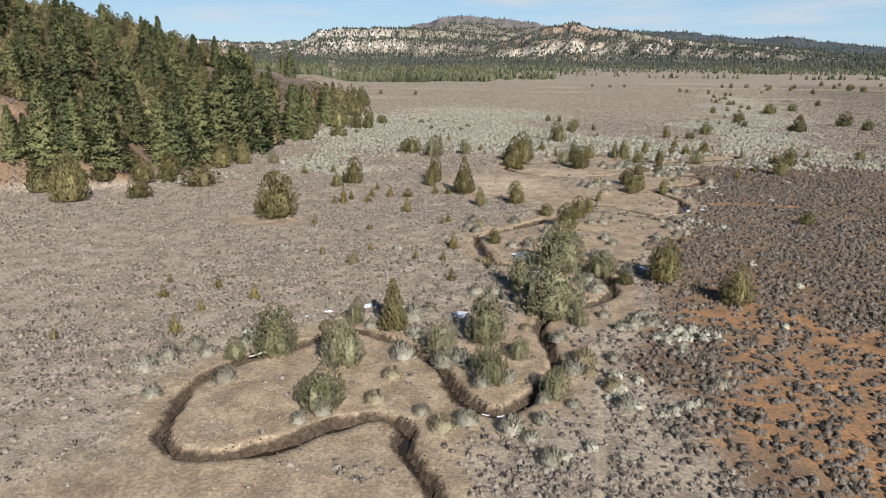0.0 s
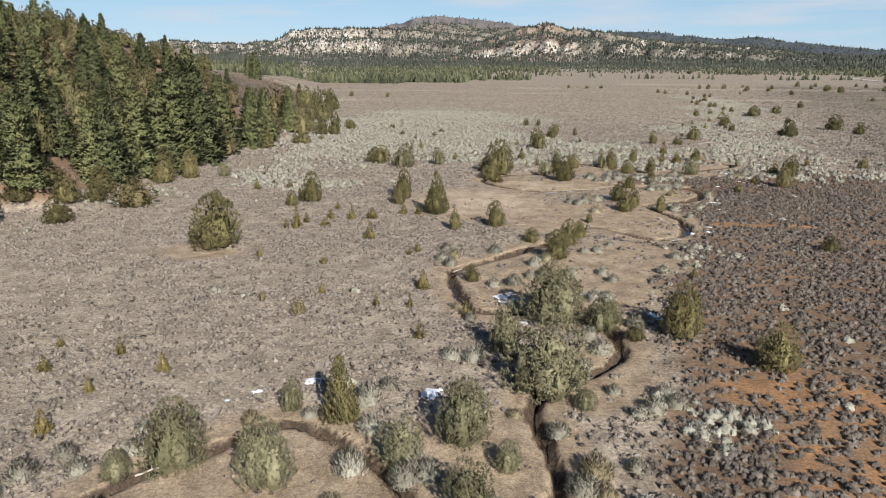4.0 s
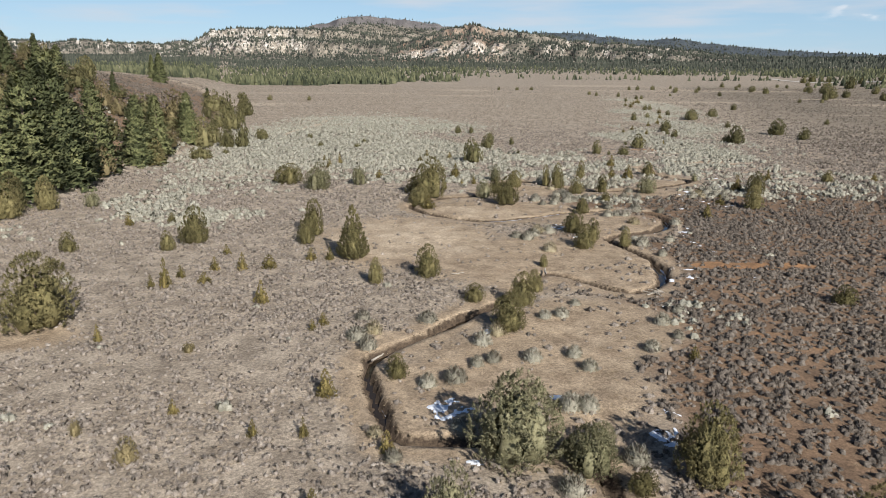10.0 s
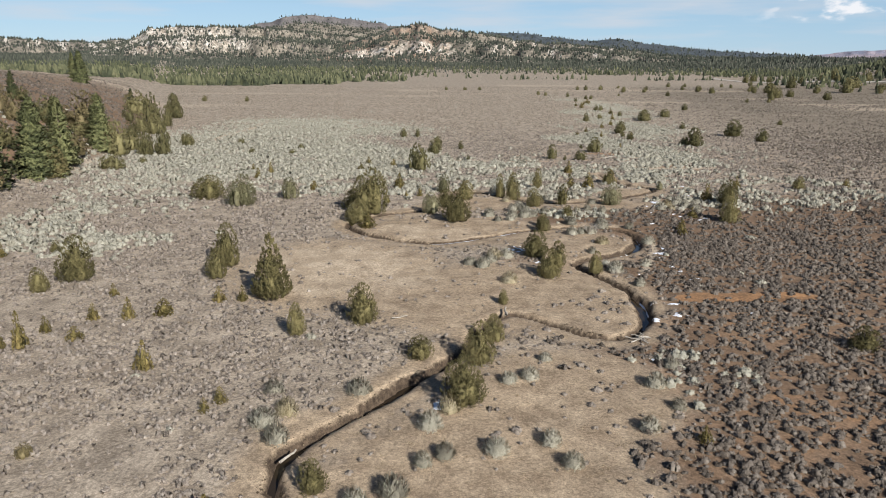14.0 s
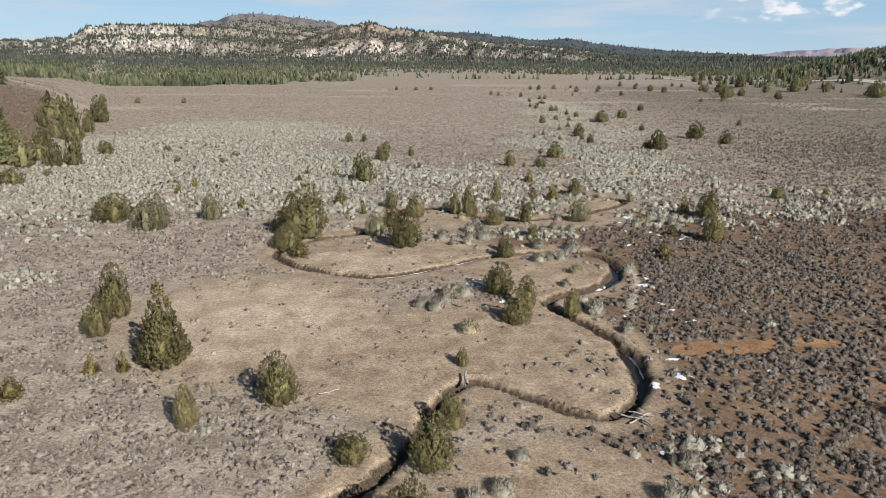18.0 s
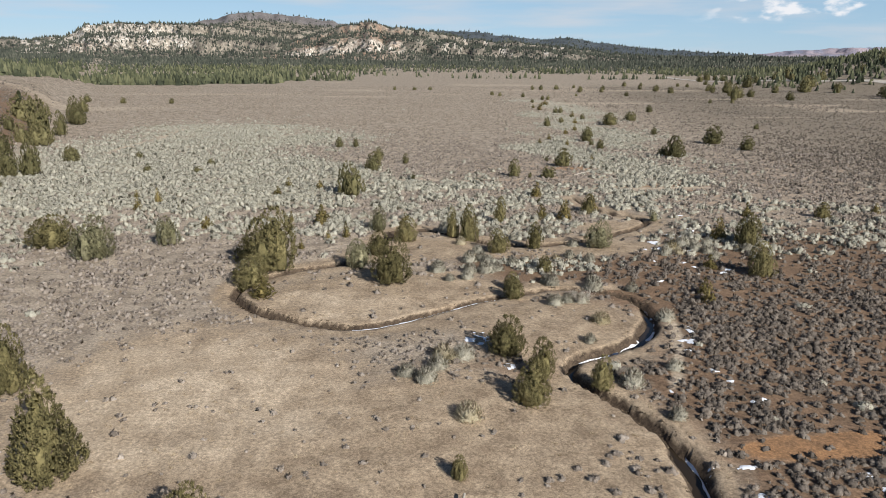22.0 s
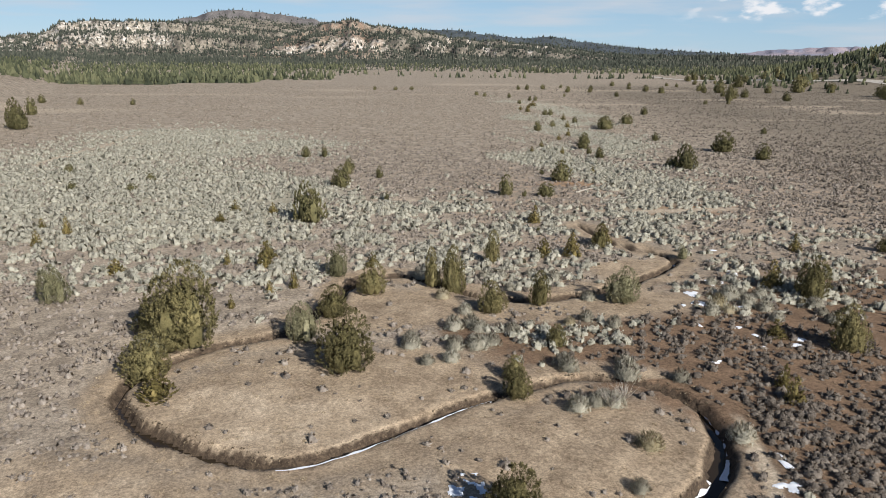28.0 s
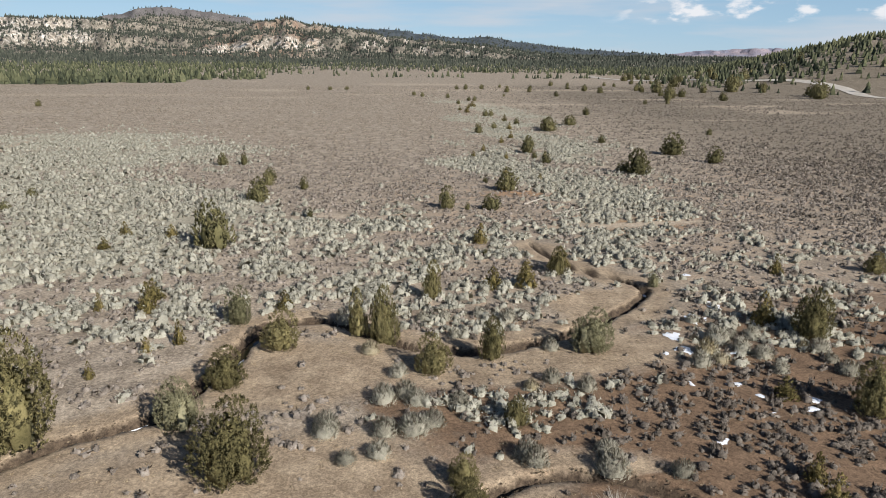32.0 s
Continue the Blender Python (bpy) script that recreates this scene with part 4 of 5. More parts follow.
def juniper_crown(seed, plumes, count, mat, shape="round", spray=0.03, gaps=0.0):
    """A crown one unit high and one across: several leaders of unequal height, each set with upright plumes of scaly sprays."""
    r = np.random.default_rng(seed)
    if shape == "cone":
        leaders = [(0.0, 0.0, 1.0, 0.37)] + [(0.16 * math.cos(a), 0.16 * math.sin(a), 0.42 + 0.25 * r.random(), 0.27) for a in r.random() * 6.283 + np.arange(3) * 2.1]
    else:
        leaders = [(0.05 * r.normal(), 0.05 * r.normal(), 1.0, 0.38)]
        for a in r.random() * 6.283 + np.arange(5) * 1.257 + 0.5 * r.random(5):
            off = 0.17 + 0.1 * r.random()
            leaders.append((off * math.cos(a), off * math.sin(a), 0.52 + 0.36 * r.random(), 0.24 + 0.07 * r.random()))
    leaders = np.array(leaders)
    share = leaders[:, 3] * leaders[:, 2]
    pick = r.choice(len(leaders), plumes, p=share / share.sum())
    u = r.random(plumes) ** (1.25 if shape == "cone" else 1.0)
    a = r.random(plumes) * 6.283
    if shape == "cone":
        prof = np.minimum(1, 0.72 + 2.2 * u) * (1 - u) ** 0.72
    else:
        prof = np.minimum(1, 0.66 + 1.5 * u) * np.sqrt(np.clip(1 - np.maximum(0, (u - 0.3) / 0.7) ** 2, 0, 1))
    lead = leaders[pick]
    out = lead[:, 3] * prof * (0.74 + 0.26 * r.random(plumes) ** 0.6)
    way = np.stack([np.cos(a), np.sin(a), 0 * a], -1)
    base = np.stack([lead[:, 0], lead[:, 1], 0.03 + (lead[:, 2] - 0.12) * u], -1) + way * out[:, None]
    axis = way * (0.55 - 0.35 * u)[:, None] + (0, 0, 0.75) + 0.3 * r.normal(size=(plumes, 3))
    axis /= np.linalg.norm(axis, axis=1)[:, None]
    long = (0.045 + 0.04 * r.random(plumes)) * (1.1 - 0.35 * u)
    fat = 0.02 + 0.015 * r.random(plumes)
    keep = r.random(plumes) >= gaps
    base, axis, long, fat, n = base[keep], axis[keep], long[keep], fat[keep], int(keep.sum())
    s = r.random((n, count))
    d = r.normal(size=(n, count, 3))
    d /= np.linalg.norm(d, axis=2)[..., None]
    cen = base[:, None] + axis[:, None] * (long[:, None] * s)[..., None] + d * (fat[:, None] * (1.1 - s) ** 0.6 * (0.5 + 0.6 * r.random((n, count))))[..., None]
    cen[..., 2] = np.maximum(cen[..., 2], 0.01)
    ways = d * 0.7 + axis[:, None] * 1.1 + 0.5 * r.normal(size=(n, count, 3))
    trunkward = base * (1, 1, 0.5) - (0, 0, 0.12)
    trunkward /= np.linalg.norm(trunkward, axis=1)[:, None] + 1e-6
    outward = (d * 0.75 + 0.6 * trunkward[:, None] + (0, 0, 0.12)).reshape(-1, 3)
    m = n * count
    leaf = sprays(cen.reshape(-1, 3), ways.reshape(-1, 3), spray * (0.7 + 0.7 * r.random(m)), spray * 0.5 * (0.7 + 0.6 * r.random(m)), r)
    # leafy twigs filling the inside
    k = max(160, m // 5)
    q = r.integers(0, n, k)
    ins = base[q] * (0.75, 0.75, 0.95) * (0.45 + 0.4 * r.random((k, 1))) + (0, 0, 0.04)
    inner = sprays(ins, r.normal(size=(k, 3)), 0.05, 0.042, r)
    heart = []
    for cx, cy, top, rad in leaders:
        uu, sides = np.array((0.03, 0.2, 0.42, 0.65, 0.86)), 8
        pr = np.minimum(1, 0.7 + 1.6 * uu) * ((1 - uu) ** 0.72 if shape == "cone" else np.sqrt(1 - np.maximum(0, (uu - 0.3) / 0.7) ** 2))
        b = r.random() * 6.283 + np.arange(sides) * 6.283 / sides
        ring = 0.36 * rad * pr[:, None] * (0.8 + 0.4 * r.random((5, sides)))
        hv = np.stack([cx + ring * np.cos(b), cy + ring * np.sin(b), np.broadcast_to(0.03 + (top - 0.1) * 0.76 * uu[:, None], ring.shape)], -1).reshape(-1, 3)
        hv = np.concatenate([hv, [(cx, cy, 0.03 + (top - 0.1) * 0.72)]])
        ids = [(p * sides + q, p * sides + (q + 1) % sides) for p in range(4) for q in range(sides)]
        hf = [(p, q, q + sides) for p, q in ids] + [(p, q + sides, p + sides) for p, q in ids] + [(4 * sides + q, 4 * sides + (q + 1) % sides, 5 * sides) for q in range(sides)]
        heart.append((hv, np.array(hf)))
    heart = joined(heart)
    v, f = joined([leaf, inner, heart])
    wide = np.quantile(np.hypot(v[:, 0], v[:, 1]), 0.97)
    v = v * (0.48 / wide, 0.48 / wide, 1 / np.quantile(v[:, 2], 0.9985))
    f, nn = puff(v, f, np.concatenate([np.repeat(outward, 3, axis=0), inner[0] - (0, 0, 0.3), heart[0] - (0, 0, 0.3)]), 0.8)
    return mesh_np("crown", v, f, mat, smooth=True, normals=nn)


def pine_crown(seed, layers, arms, mat, wide=0.17):
    """A conifer one unit high: uneven boughs all the way up, each of many upswept sprigs, to a pointed tip."""
    r = np.random.default_rng(seed)
    n = layers * arms
    h = 0.05 + 0.9 * (np.arange(n) + r.random(n)) / n
    h = 1 - (1 - h) ** 0.9
    lean = 0.75 + 0.5 * layered(np.cos(np.arange(n) * 2.4) * 3, h * 9, 1.0, seed, 2)
    out = (wide * np.minimum(1, 0.7 + 3 * h) * (1 - h) ** 0.78 * (0.55 + 0.6 * r.random(n)) + 0.008) * lean
    a = r.random(n) * 6.283
    droop = -0.28 + 0.7 * h + 0.15 * r.normal(size=n)
    per = 26
    s = 0.2 + 0.85 * r.random((n, per)) ** 0.75
    off = (r.random((n, per)) - 0.5) * 0.85 * out[:, None] * (1.2 - s)
    ca, sa = np.cos(a)[:, None], np.sin(a)[:, None]
    cen = np.stack([ca * out[:, None] * s - sa * off, sa * out[:, None] * s + ca * off, h[:, None] + droop[:, None] * out[:, None] * s + 0.011 * r.normal(size=(n, per))], -1)
    way = np.stack([ca + 0.6 * r.normal(size=(n, per)), sa + 0.6 * r.normal(size=(n, per)), 0.5 + droop[:, None] + 0.4 * r.normal(size=(n, per))], -1)
    scale = np.repeat(1.15 - 0.6 * h, per)
    m = n * per
    leaf = sprays(cen.reshape(-1, 3), way.reshape(-1, 3), (0.026 + 0.022 * r.random(m)) * scale, (0.013 + 0.01 * r.random(m)) * scale, r)
    k = np.arange(12)
    tip = sprays(np.stack([0.004 * r.normal(size=12), 0.004 * r.normal(size=12), 0.93 + 0.065 * k / 12], -1), np.stack([0.3 * r.normal(size=12), 0.3 * r.normal(size=12), 1 + 0 * k], -1), 0.024, 0.008, r)
    v, f = joined([leaf, tip])
    f, nn = puff(v, f, v * (1, 1, 0) + np.concatenate([way.reshape(-1, 3).repeat(3, axis=0) * 0.06, np.zeros((36, 3))]) + (0, 0, 0.05), 0.84)
    return mesh_np("crown", v, f, mat, smooth=True, normals=nn)


CROWNS = {
    "J": [juniper_crown(s, 860, 28, JUNIPER, "round", 0.0215) for s in (301, 302, 303, 304, 305)],
    "C": [juniper_crown(s, 620, 32, JUNIPER, "cone", 0.023) for s in (311, 312)],
    "S": [juniper_crown(s, 980, 28, GREY_JUNIPER, "round", 0.0195, 0.05) for s in (321, 322, 323, 324)],
    "Y": [juniper_crown(s, 200, 18, YOUNG_JUNIPER, "cone", 0.045) for s in (331, 332, 333)],
    "R": [juniper_crown(s, 280, 22, RUST, "round", 0.042, 0.08) for s in (341, 342)],
    "f": [juniper_crown(s, 360, 16, FAR_JUNIPER, "round", 0.052) for s in (351, 352, 353, 354)],
}
TRUNKS = [trunk_mesh(s) for s in (361, 362, 363)]
PINE_TRUNKS = [trunk_mesh(s, 0, 0.017) for s in (371, 372)]
LABELS = {
    "J": ("juniper_tree", "olive-green bushy juniper standing in the sagebrush", "junipers of the plain"),
    "C": ("juniper_tree", "tall conical olive-green juniper beside the meadow", "junipers of the plain"),
    "S": ("juniper_tree", "grey-green spreading juniper near the creek bank", "junipers along the creek"),
    "Y": ("young_juniper", "small yellowish young juniper among sagebrush", "young junipers"),
    "R": ("oak_shrub", "rusty-brown leafy shrub at the plain's edge", "rusty shrubs"),
    "f": ("juniper_tree", "dark olive juniper far out on the plain", "junipers far out on the plain"),
}


def tree(kind, x, y, high, wide, sink=0.05):
    name, label, group = LABELS[kind]
    far_off = kind == "J" and (y > 150 or x < -62)
    crowns = CROWNS["f" if far_off else kind]
    if far_off:
        name, label, group = LABELS["f"]
    t = thing(name, x, y, float(z_at(x, y)) - sink, label, "tree" if kind != "R" else "shrub", group, rng.random() * 6.283, (wide * 1.08, wide * 1.08, high * 1.03))
    part("trunk", TRUNKS[rng.integers(len(TRUNKS))], t)
    part("crown", crowns[rng.integers(len(crowns))], t)
    return t


# junipers: across, along, height, width
for x, y, high, wide in [(17.6, 52.7, 3.1, 2.5), (9.6, 56.3, 1.3, 1.3), (12.8, 57.4, 3.7, 2.9), (-2.6, 67.4, 1.6, 1.3), (-29.1, 73.8, 5.3, 5.2), (4.6, 75.2, 2.8, 2.4), (-59.2, 77.1, 6.3, 4.9), (5.8, 80.3, 2.7, 2.1), (2.1, 81.1, 1.5, 1.6), (-52.0, 81.3, 3.1, 3.2), (31.4, 81.8, 1.6, 1.9), (-67.7, 82.1, 3.2, 3.1), (7.2, 83.9, 1.9, 1.4), (-6.4, 85.0, 2.4, 1.3), (-2.0, 87.3, 3.0, 2.2), (-66.1, 89.6, 3.9, 4.2), (8.6, 91.2, 1.2, 0.8), (-28.7, 94.3, 2.1, 1.5), (-27.2, 97.4, 3.9, 3.0), (13.4, 97.7, 2.5, 2.1)]:
    tree("J", x, y, high, wide)
for x, y, high, wide in [(-15.5, 97.8, 2.7, 1.7), (17.8, 99.3, 2.1, 1.3), (14.7, 100.8, 2.5, 1.6), (-15.6, 101.4, 4.0, 2.4), (13.1, 104.2, 2.6, 2.5), (-33.4, 106.1, 1.3, 0.9), (-53.5, 106.6, 4.2, 3.5), (-65.7, 107.3, 3.3, 6.3), (-66.0, 113.8, 2.8, 4.4), (15.8, 114.6, 1.8, 1.6), (16.0, 116.7, 1.6, 1.3), (38.6, 118.5, 3.1, 2.3), (6.3, 118.9, 3.8, 3.2), (-5.3, 119.5, 2.9, 2.7), (19.8, 120.9, 1.5, 1.3), (-4.0, 123.6, 5.6, 4.5), (-6.2, 125.8, 2.5, 3.0), (16.9, 127.7, 2.3, 2.1), (42.4, 128.0, 3.4, 2.6), (5.3, 128.2, 2.3, 2.2)]:
    tree("J", x, y, high, wide)
for x, y, high, wide in [(20.7, 128.7, 2.7, 1.5), (-26.4, 132.7, 3.2, 4.3), (8.2, 132.8, 2.5, 2.4), (14.7, 133.0, 4.3, 2.1), (13.1, 133.8, 3.3, 1.2), (58.0, 139.4, 1.9, 1.8), (19.2, 139.7, 3.0, 1.4), (30.8, 144.0, 2.4, 1.7), (26.3, 150.5, 0.7, 0.5), (1.9, 156.9, 4.6, 3.6), (27.6, 156.9, 0.7, 0.6), (-48.0, 165.8, 1.1, 1.5), (10.9, 167.7, 1.3, 0.7), (32.3, 169.2, 2.0, 2.3), (29.4, 169.5, 0.9, 0.7), (27.1, 170.5, 2.8, 2.0), (-23.2, 177.4, 1.1, 1.6), (4.9, 177.8, 3.1, 2.7), (-31.6, 179.2, 1.2, 1.2), (37.6, 180.5, 3.1, 3.1)]:
    tree("J", x, y, high, wide)
for x, y, high, wide in [(-22.8, 185.1, 1.2, 1.5), (10.6, 185.8, 1.8, 1.2), (36.4, 186.8, 1.0, 0.8), (5.8, 189.3, 2.3, 1.6), (62.2, 190.3, 4.1, 3.8), (-47.8, 190.6, 2.5, 2.6), (6.0, 192.6, 2.1, 1.6), (61.0, 192.8, 1.9, 2.1), (-37.2, 193.0, 1.5, 1.6), (81.9, 199.8, 3.0, 2.9), (52.2, 204.3, 2.0, 1.6), (1.4, 208.2, 2.1, 1.2), (-2.0, 208.4, 2.1, 1.7), (52.0, 209.8, 1.3, 1.1), (80.1, 210.9, 4.1, 4.4), (53.0, 216.5, 3.3, 2.4), (55.8, 224.2, 2.6, 2.2), (74.6, 230.6, 1.9, 1.6), (108.1, 242.5, 1.7, 1.5), (52.8, 252.2, 2.6, 2.0)]:
    tree("J", x, y, high, wide)
for x, y, high, wide in [(71.7, 255.1, 3.5, 4.1), (73.5, 260.6, 2.9, 3.7), (59.3, 261.3, 1.8, 1.5), (83.0, 269.8, 2.9, 3.7), (68.9, 272.4, 1.9, 1.6), (69.0, 298.5, 2.2, 1.8), (67.3, 298.6, 2.2, 1.8), (101.5, 301.0, 2.7, 2.3), (-73.6, 348.3, 2.3, 2.0), (-92.0, 348.6, 2.5, 2.3), (158.7, 351.1, 2.0, 1.8), (148.9, 351.4, 2.0, 1.7), (71.8, 353.9, 1.9, 1.6), (-108.9, 358.1, 3.3, 2.9), (167.5, 366.4, 7.6, 3.2), (196.2, 369.5, 4.3, 3.9), (84.0, 375.7, 2.1, 1.7), (81.5, 375.7, 2.1, 1.7), (258.8, 385.4, 8.0, 7.6), (182.1, 390.6, 6.4, 5.7)]:
    tree("J", x, y, high, wide)
for x, y, high, wide in [(185.3, 396.6, 2.4, 2.1), (77.2, 397.0, 2.2, 1.9), (195.4, 402.1, 4.4, 3.9), (67.0, 404.0, 2.2, 1.9), (274.8, 406.6, 7.9, 11.0), (106.9, 409.0, 1.5, 1.3), (133.1, 409.1, 2.6, 2.2), (188.1, 409.4, 3.0, 2.6), (64.4, 411.2, 2.3, 1.9), (204.4, 417.4, 2.5, 2.3), (167.7, 435.6, 3.9, 3.4), (203.9, 442.2, 7.2, 6.3), (232.6, 442.8, 4.6, 4.1), (270.6, 443.8, 4.7, 4.3), (119.7, 445.9, 3.3, 2.8), (132.3, 446.2, 2.9, 2.5), (172.8, 446.4, 2.7, 2.3), (197.8, 447.1, 2.7, 2.4), (254.8, 449.6, 8.8, 8.0), (211.6, 454.0, 2.8, 2.5)]:
    tree("J", x, y, high, wide)
for x, y, high, wide in [(167.9, 456.4, 3.8, 3.3), (202.7, 457.6, 3.9, 3.4), (124.9, 461.1, 2.7, 2.3), (202.9, 464.0, 2.8, 2.5), (286.3, 465.4, 4.3, 5.8), (246.9, 465.6, 2.9, 2.6), (98.5, 470.2, 2.7, 2.3), (103.6, 470.4, 2.7, 2.3), (17.7, 470.5, 2.4, 1.9), (29.3, 471.2, 2.1, 2.5), (38.3, 471.8, 2.1, 2.6), (141.6, 472.1, 2.8, 2.4), (175.8, 473.6, 2.9, 2.5), (105.1, 476.7, 2.8, 2.4), (114.3, 477.1, 2.8, 2.4), (115.1, 478.0, 2.8, 2.4), (167.6, 480.5, 2.9, 2.5), (212.6, 481.8, 3.8, 3.3), (280.8, 486.4, 7.5, 10.0), (131.9, 499.6, 2.3, 2.0)]:
    tree("J", x, y, high, wide)
for x, y, high, wide in [(251.5, 506.9, 7.8, 7.0), (310.6, 519.2, 7.5, 6.9), (216.8, 521.4, 2.7, 2.4), (348.1, 530.7, 5.4, 5.1), (176.3, 531.4, 3.6, 3.1), (188.6, 532.4, 2.7, 2.4), (215.9, 534.5, 2.8, 2.4), (303.6, 541.5, 4.9, 4.4), (333.7, 543.9, 4.0, 3.7), (375.0, 547.1, 7.1, 6.7), (284.7, 554.5, 5.3, 4.8), (249.2, 561.4, 4.0, 3.5), (265.7, 562.9, 3.0, 2.7), (305.8, 566.7, 6.1, 5.5), (315.8, 567.6, 7.8, 7.1), (273.0, 620.6, 6.2, 5.5), (294.5, 623.4, 4.9, 4.4), (296.6, 657.4, 7.1, 6.3), (305.2, 658.7, 4.8, 4.2)]:
    tree("J", x, y, high, wide)
for x, y, high, wide in [(-7.1, 43.0, 3.6, 2.0), (-9.7, 92.8, 5.0, 3.1)]:
    tree("C", x, y, high, wide)
for x, y, high, wide in [(-8.2, 31.5, 2.5, 2.6), (4.3, 35.1, 1.8, 1.9), (0.4, 36.3, 2.5, 2.2), (-15.7, 36.4, 1.5, 1.4), (-8.8, 37.1, 3.2, 2.7), (-13.8, 38.1, 3.8, 3.1), (-3.1, 39.6, 2.4, 2.3), (1.9, 39.7, 1.5, 1.4), (-0.4, 41.7, 3.4, 2.7), (-10.0, 43.6, 2.0, 1.2), (5.8, 46.0, 1.2, 1.2), (3.7, 48.3, 4.8, 5.0), (1.0, 52.6, 3.5, 2.0), (7.5, 58.0, 2.3, 2.6), (4.1, 58.9, 4.5, 4.4), (7.0, 59.4, 1.6, 1.4), (8.3, 59.7, 1.6, 1.7), (-47.5, 114.4, 2.1, 2.0), (-5.8, 121.9, 1.7, 2.0), (-3.4, 123.6, 1.9, 1.4)]:
    tree("S", x, y, high, wide)
for x, y, high, wide in [(3.4, 124.0, 2.6, 2.2), (-21.0, 128.4, 4.0, 3.8), (27.2, 128.8, 2.8, 2.7), (-15.5, 132.8, 2.9, 2.3), (5.4, 137.4, 2.7, 1.8), (37.4, 139.6, 1.3, 1.0)]:
    tree("S", x, y, high, wide)
for x, y, high, wide in [(-21.5, 39.2, 1.4, 1.0), (-22.1, 43.7, 1.0, 0.6), (-26.5, 45.8, 1.1, 0.9), (-19.3, 46.8, 1.3, 0.9), (-23.4, 48.8, 1.2, 0.7), (-28.1, 49.4, 0.8, 0.6), (-4.9, 54.2, 1.1, 0.8), (-2.3, 59.1, 1.2, 0.8), (-9.3, 60.0, 1.0, 0.6), (-6.7, 60.1, 1.2, 0.5), (-14.3, 62.0, 0.9, 0.6), (-6.5, 64.7, 1.7, 1.2), (16.3, 70.7, 0.9, 0.8), (-23.6, 71.5, 1.3, 0.6), (-9.5, 74.3, 0.9, 0.6), (-8.9, 75.3, 1.0, 0.8), (-14.8, 79.8, 1.9, 1.2), (-25.2, 82.9, 1.2, 0.7), (-24.0, 83.0, 2.6, 1.0), (-21.2, 84.4, 1.0, 1.2)]:
    tree("Y", x, y, high, wide)
for x, y, high, wide in [(-23.8, 85.8, 1.2, 0.8), (-21.6, 88.1, 1.3, 0.9), (-19.1, 88.2, 1.7, 1.0), (-16.9, 89.1, 1.3, 1.5), (-13.6, 91.8, 1.3, 1.0), (-11.8, 91.9, 1.3, 0.8), (-22.3, 93.2, 1.1, 0.8), (-37.8, 104.6, 1.6, 1.0), (30.5, 112.1, 1.6, 1.1), (31.0, 113.8, 1.5, 1.0), (-3.9, 116.6, 1.6, 2.1), (-5.3, 119.9, 2.5, 2.3), (35.0, 120.9, 1.3, 1.4), (-2.2, 130.2, 1.1, 0.6), (40.7, 130.6, 2.4, 1.7), (0.2, 133.4, 1.0, 0.8), (2.0, 134.2, 1.7, 0.8), (8.4, 139.7, 1.4, 1.2), (-13.4, 139.9, 1.3, 1.7), (-1.0, 140.4, 2.3, 1.5)]:
    tree("Y", x, y, high, wide)
for x, y, high, wide in [(49.3, 140.6, 1.8, 1.2), (27.1, 141.0, 2.3, 1.7), (66.4, 141.2, 1.3, 1.1), (24.4, 141.3, 1.8, 1.7), (-4.4, 141.4, 1.4, 0.7), (27.7, 143.1, 1.6, 1.4), (-1.1, 143.2, 1.7, 1.6), (31.7, 145.6, 2.0, 1.9), (-23.5, 149.0, 1.7, 1.1), (-22.5, 153.6, 1.9, 1.0), (26.9, 154.4, 2.0, 1.6), (-25.8, 155.8, 1.3, 1.0), (-8.1, 158.3, 1.2, 1.1), (-2.7, 161.9, 1.3, 1.3), (-7.1, 162.4, 1.6, 1.3), (45.2, 188.0, 1.1, 0.9), (41.3, 192.7, 1.4, 1.3), (46.6, 209.7, 1.3, 1.0), (54.3, 210.6, 1.3, 1.1), (41.2, 212.3, 1.3, 1.1)]:
    tree("Y", x, y, high, wide)
for x, y, high, wide in [(45.2, 220.0, 1.4, 1.1), (56.8, 228.0, 1.5, 1.2), (52.9, 233.6, 1.5, 1.2), (57.5, 241.5, 1.6, 1.3), (63.2, 261.0, 1.8, 1.5), (68.2, 281.4, 2.0, 1.7), (65.3, 313.8, 2.2, 1.9), (65.3, 323.9, 1.7, 1.4), (70.1, 330.6, 1.8, 1.5), (74.0, 340.3, 2.1, 3.0)]:
    tree("Y", x, y, high, wide)
for x, y, high, wide in [(-28.8, 36.6, 0.8, 0.6), (-14.7, 57.6, 1.3, 1.2), (-18.3, 59.5, 1.0, 0.6), (-16.8, 70.2, 0.8, 0.8), (-48.3, 90.8, 3.9, 5.3)]:
    tree("R", x, y, high, wide)
for x, y, high, wide in [(-56.5, 89.0, 3.2, 3.6), (-54.6, 92.0, 2.6, 3.0), (-56.0, 95.6, 3.6, 3.4), (-64.6, 84.3, 4.2, 4.6), (-68.5, 83.4, 3.6, 4.0), (-54.3, 108.7, 5.0, 3.0), (-48.4, 90.9, 3.8, 3.2), (-61.0, 86.6, 3.0, 3.4), (-51.9, 112.0, 4.4, 2.8), (-38.4, 93.4, 2.0, 1.8)]:
    tree("J", x, y, high, wide)



# pines on the hill: the tall stand along its foot, then the slope behind
PINE_CROWNS = [pine_crown(s, 30, 11, PINE, w) for s, w in ((401, 0.25), (402, 0.22), (403, 0.28), (404, 0.2), (405, 0.24))]


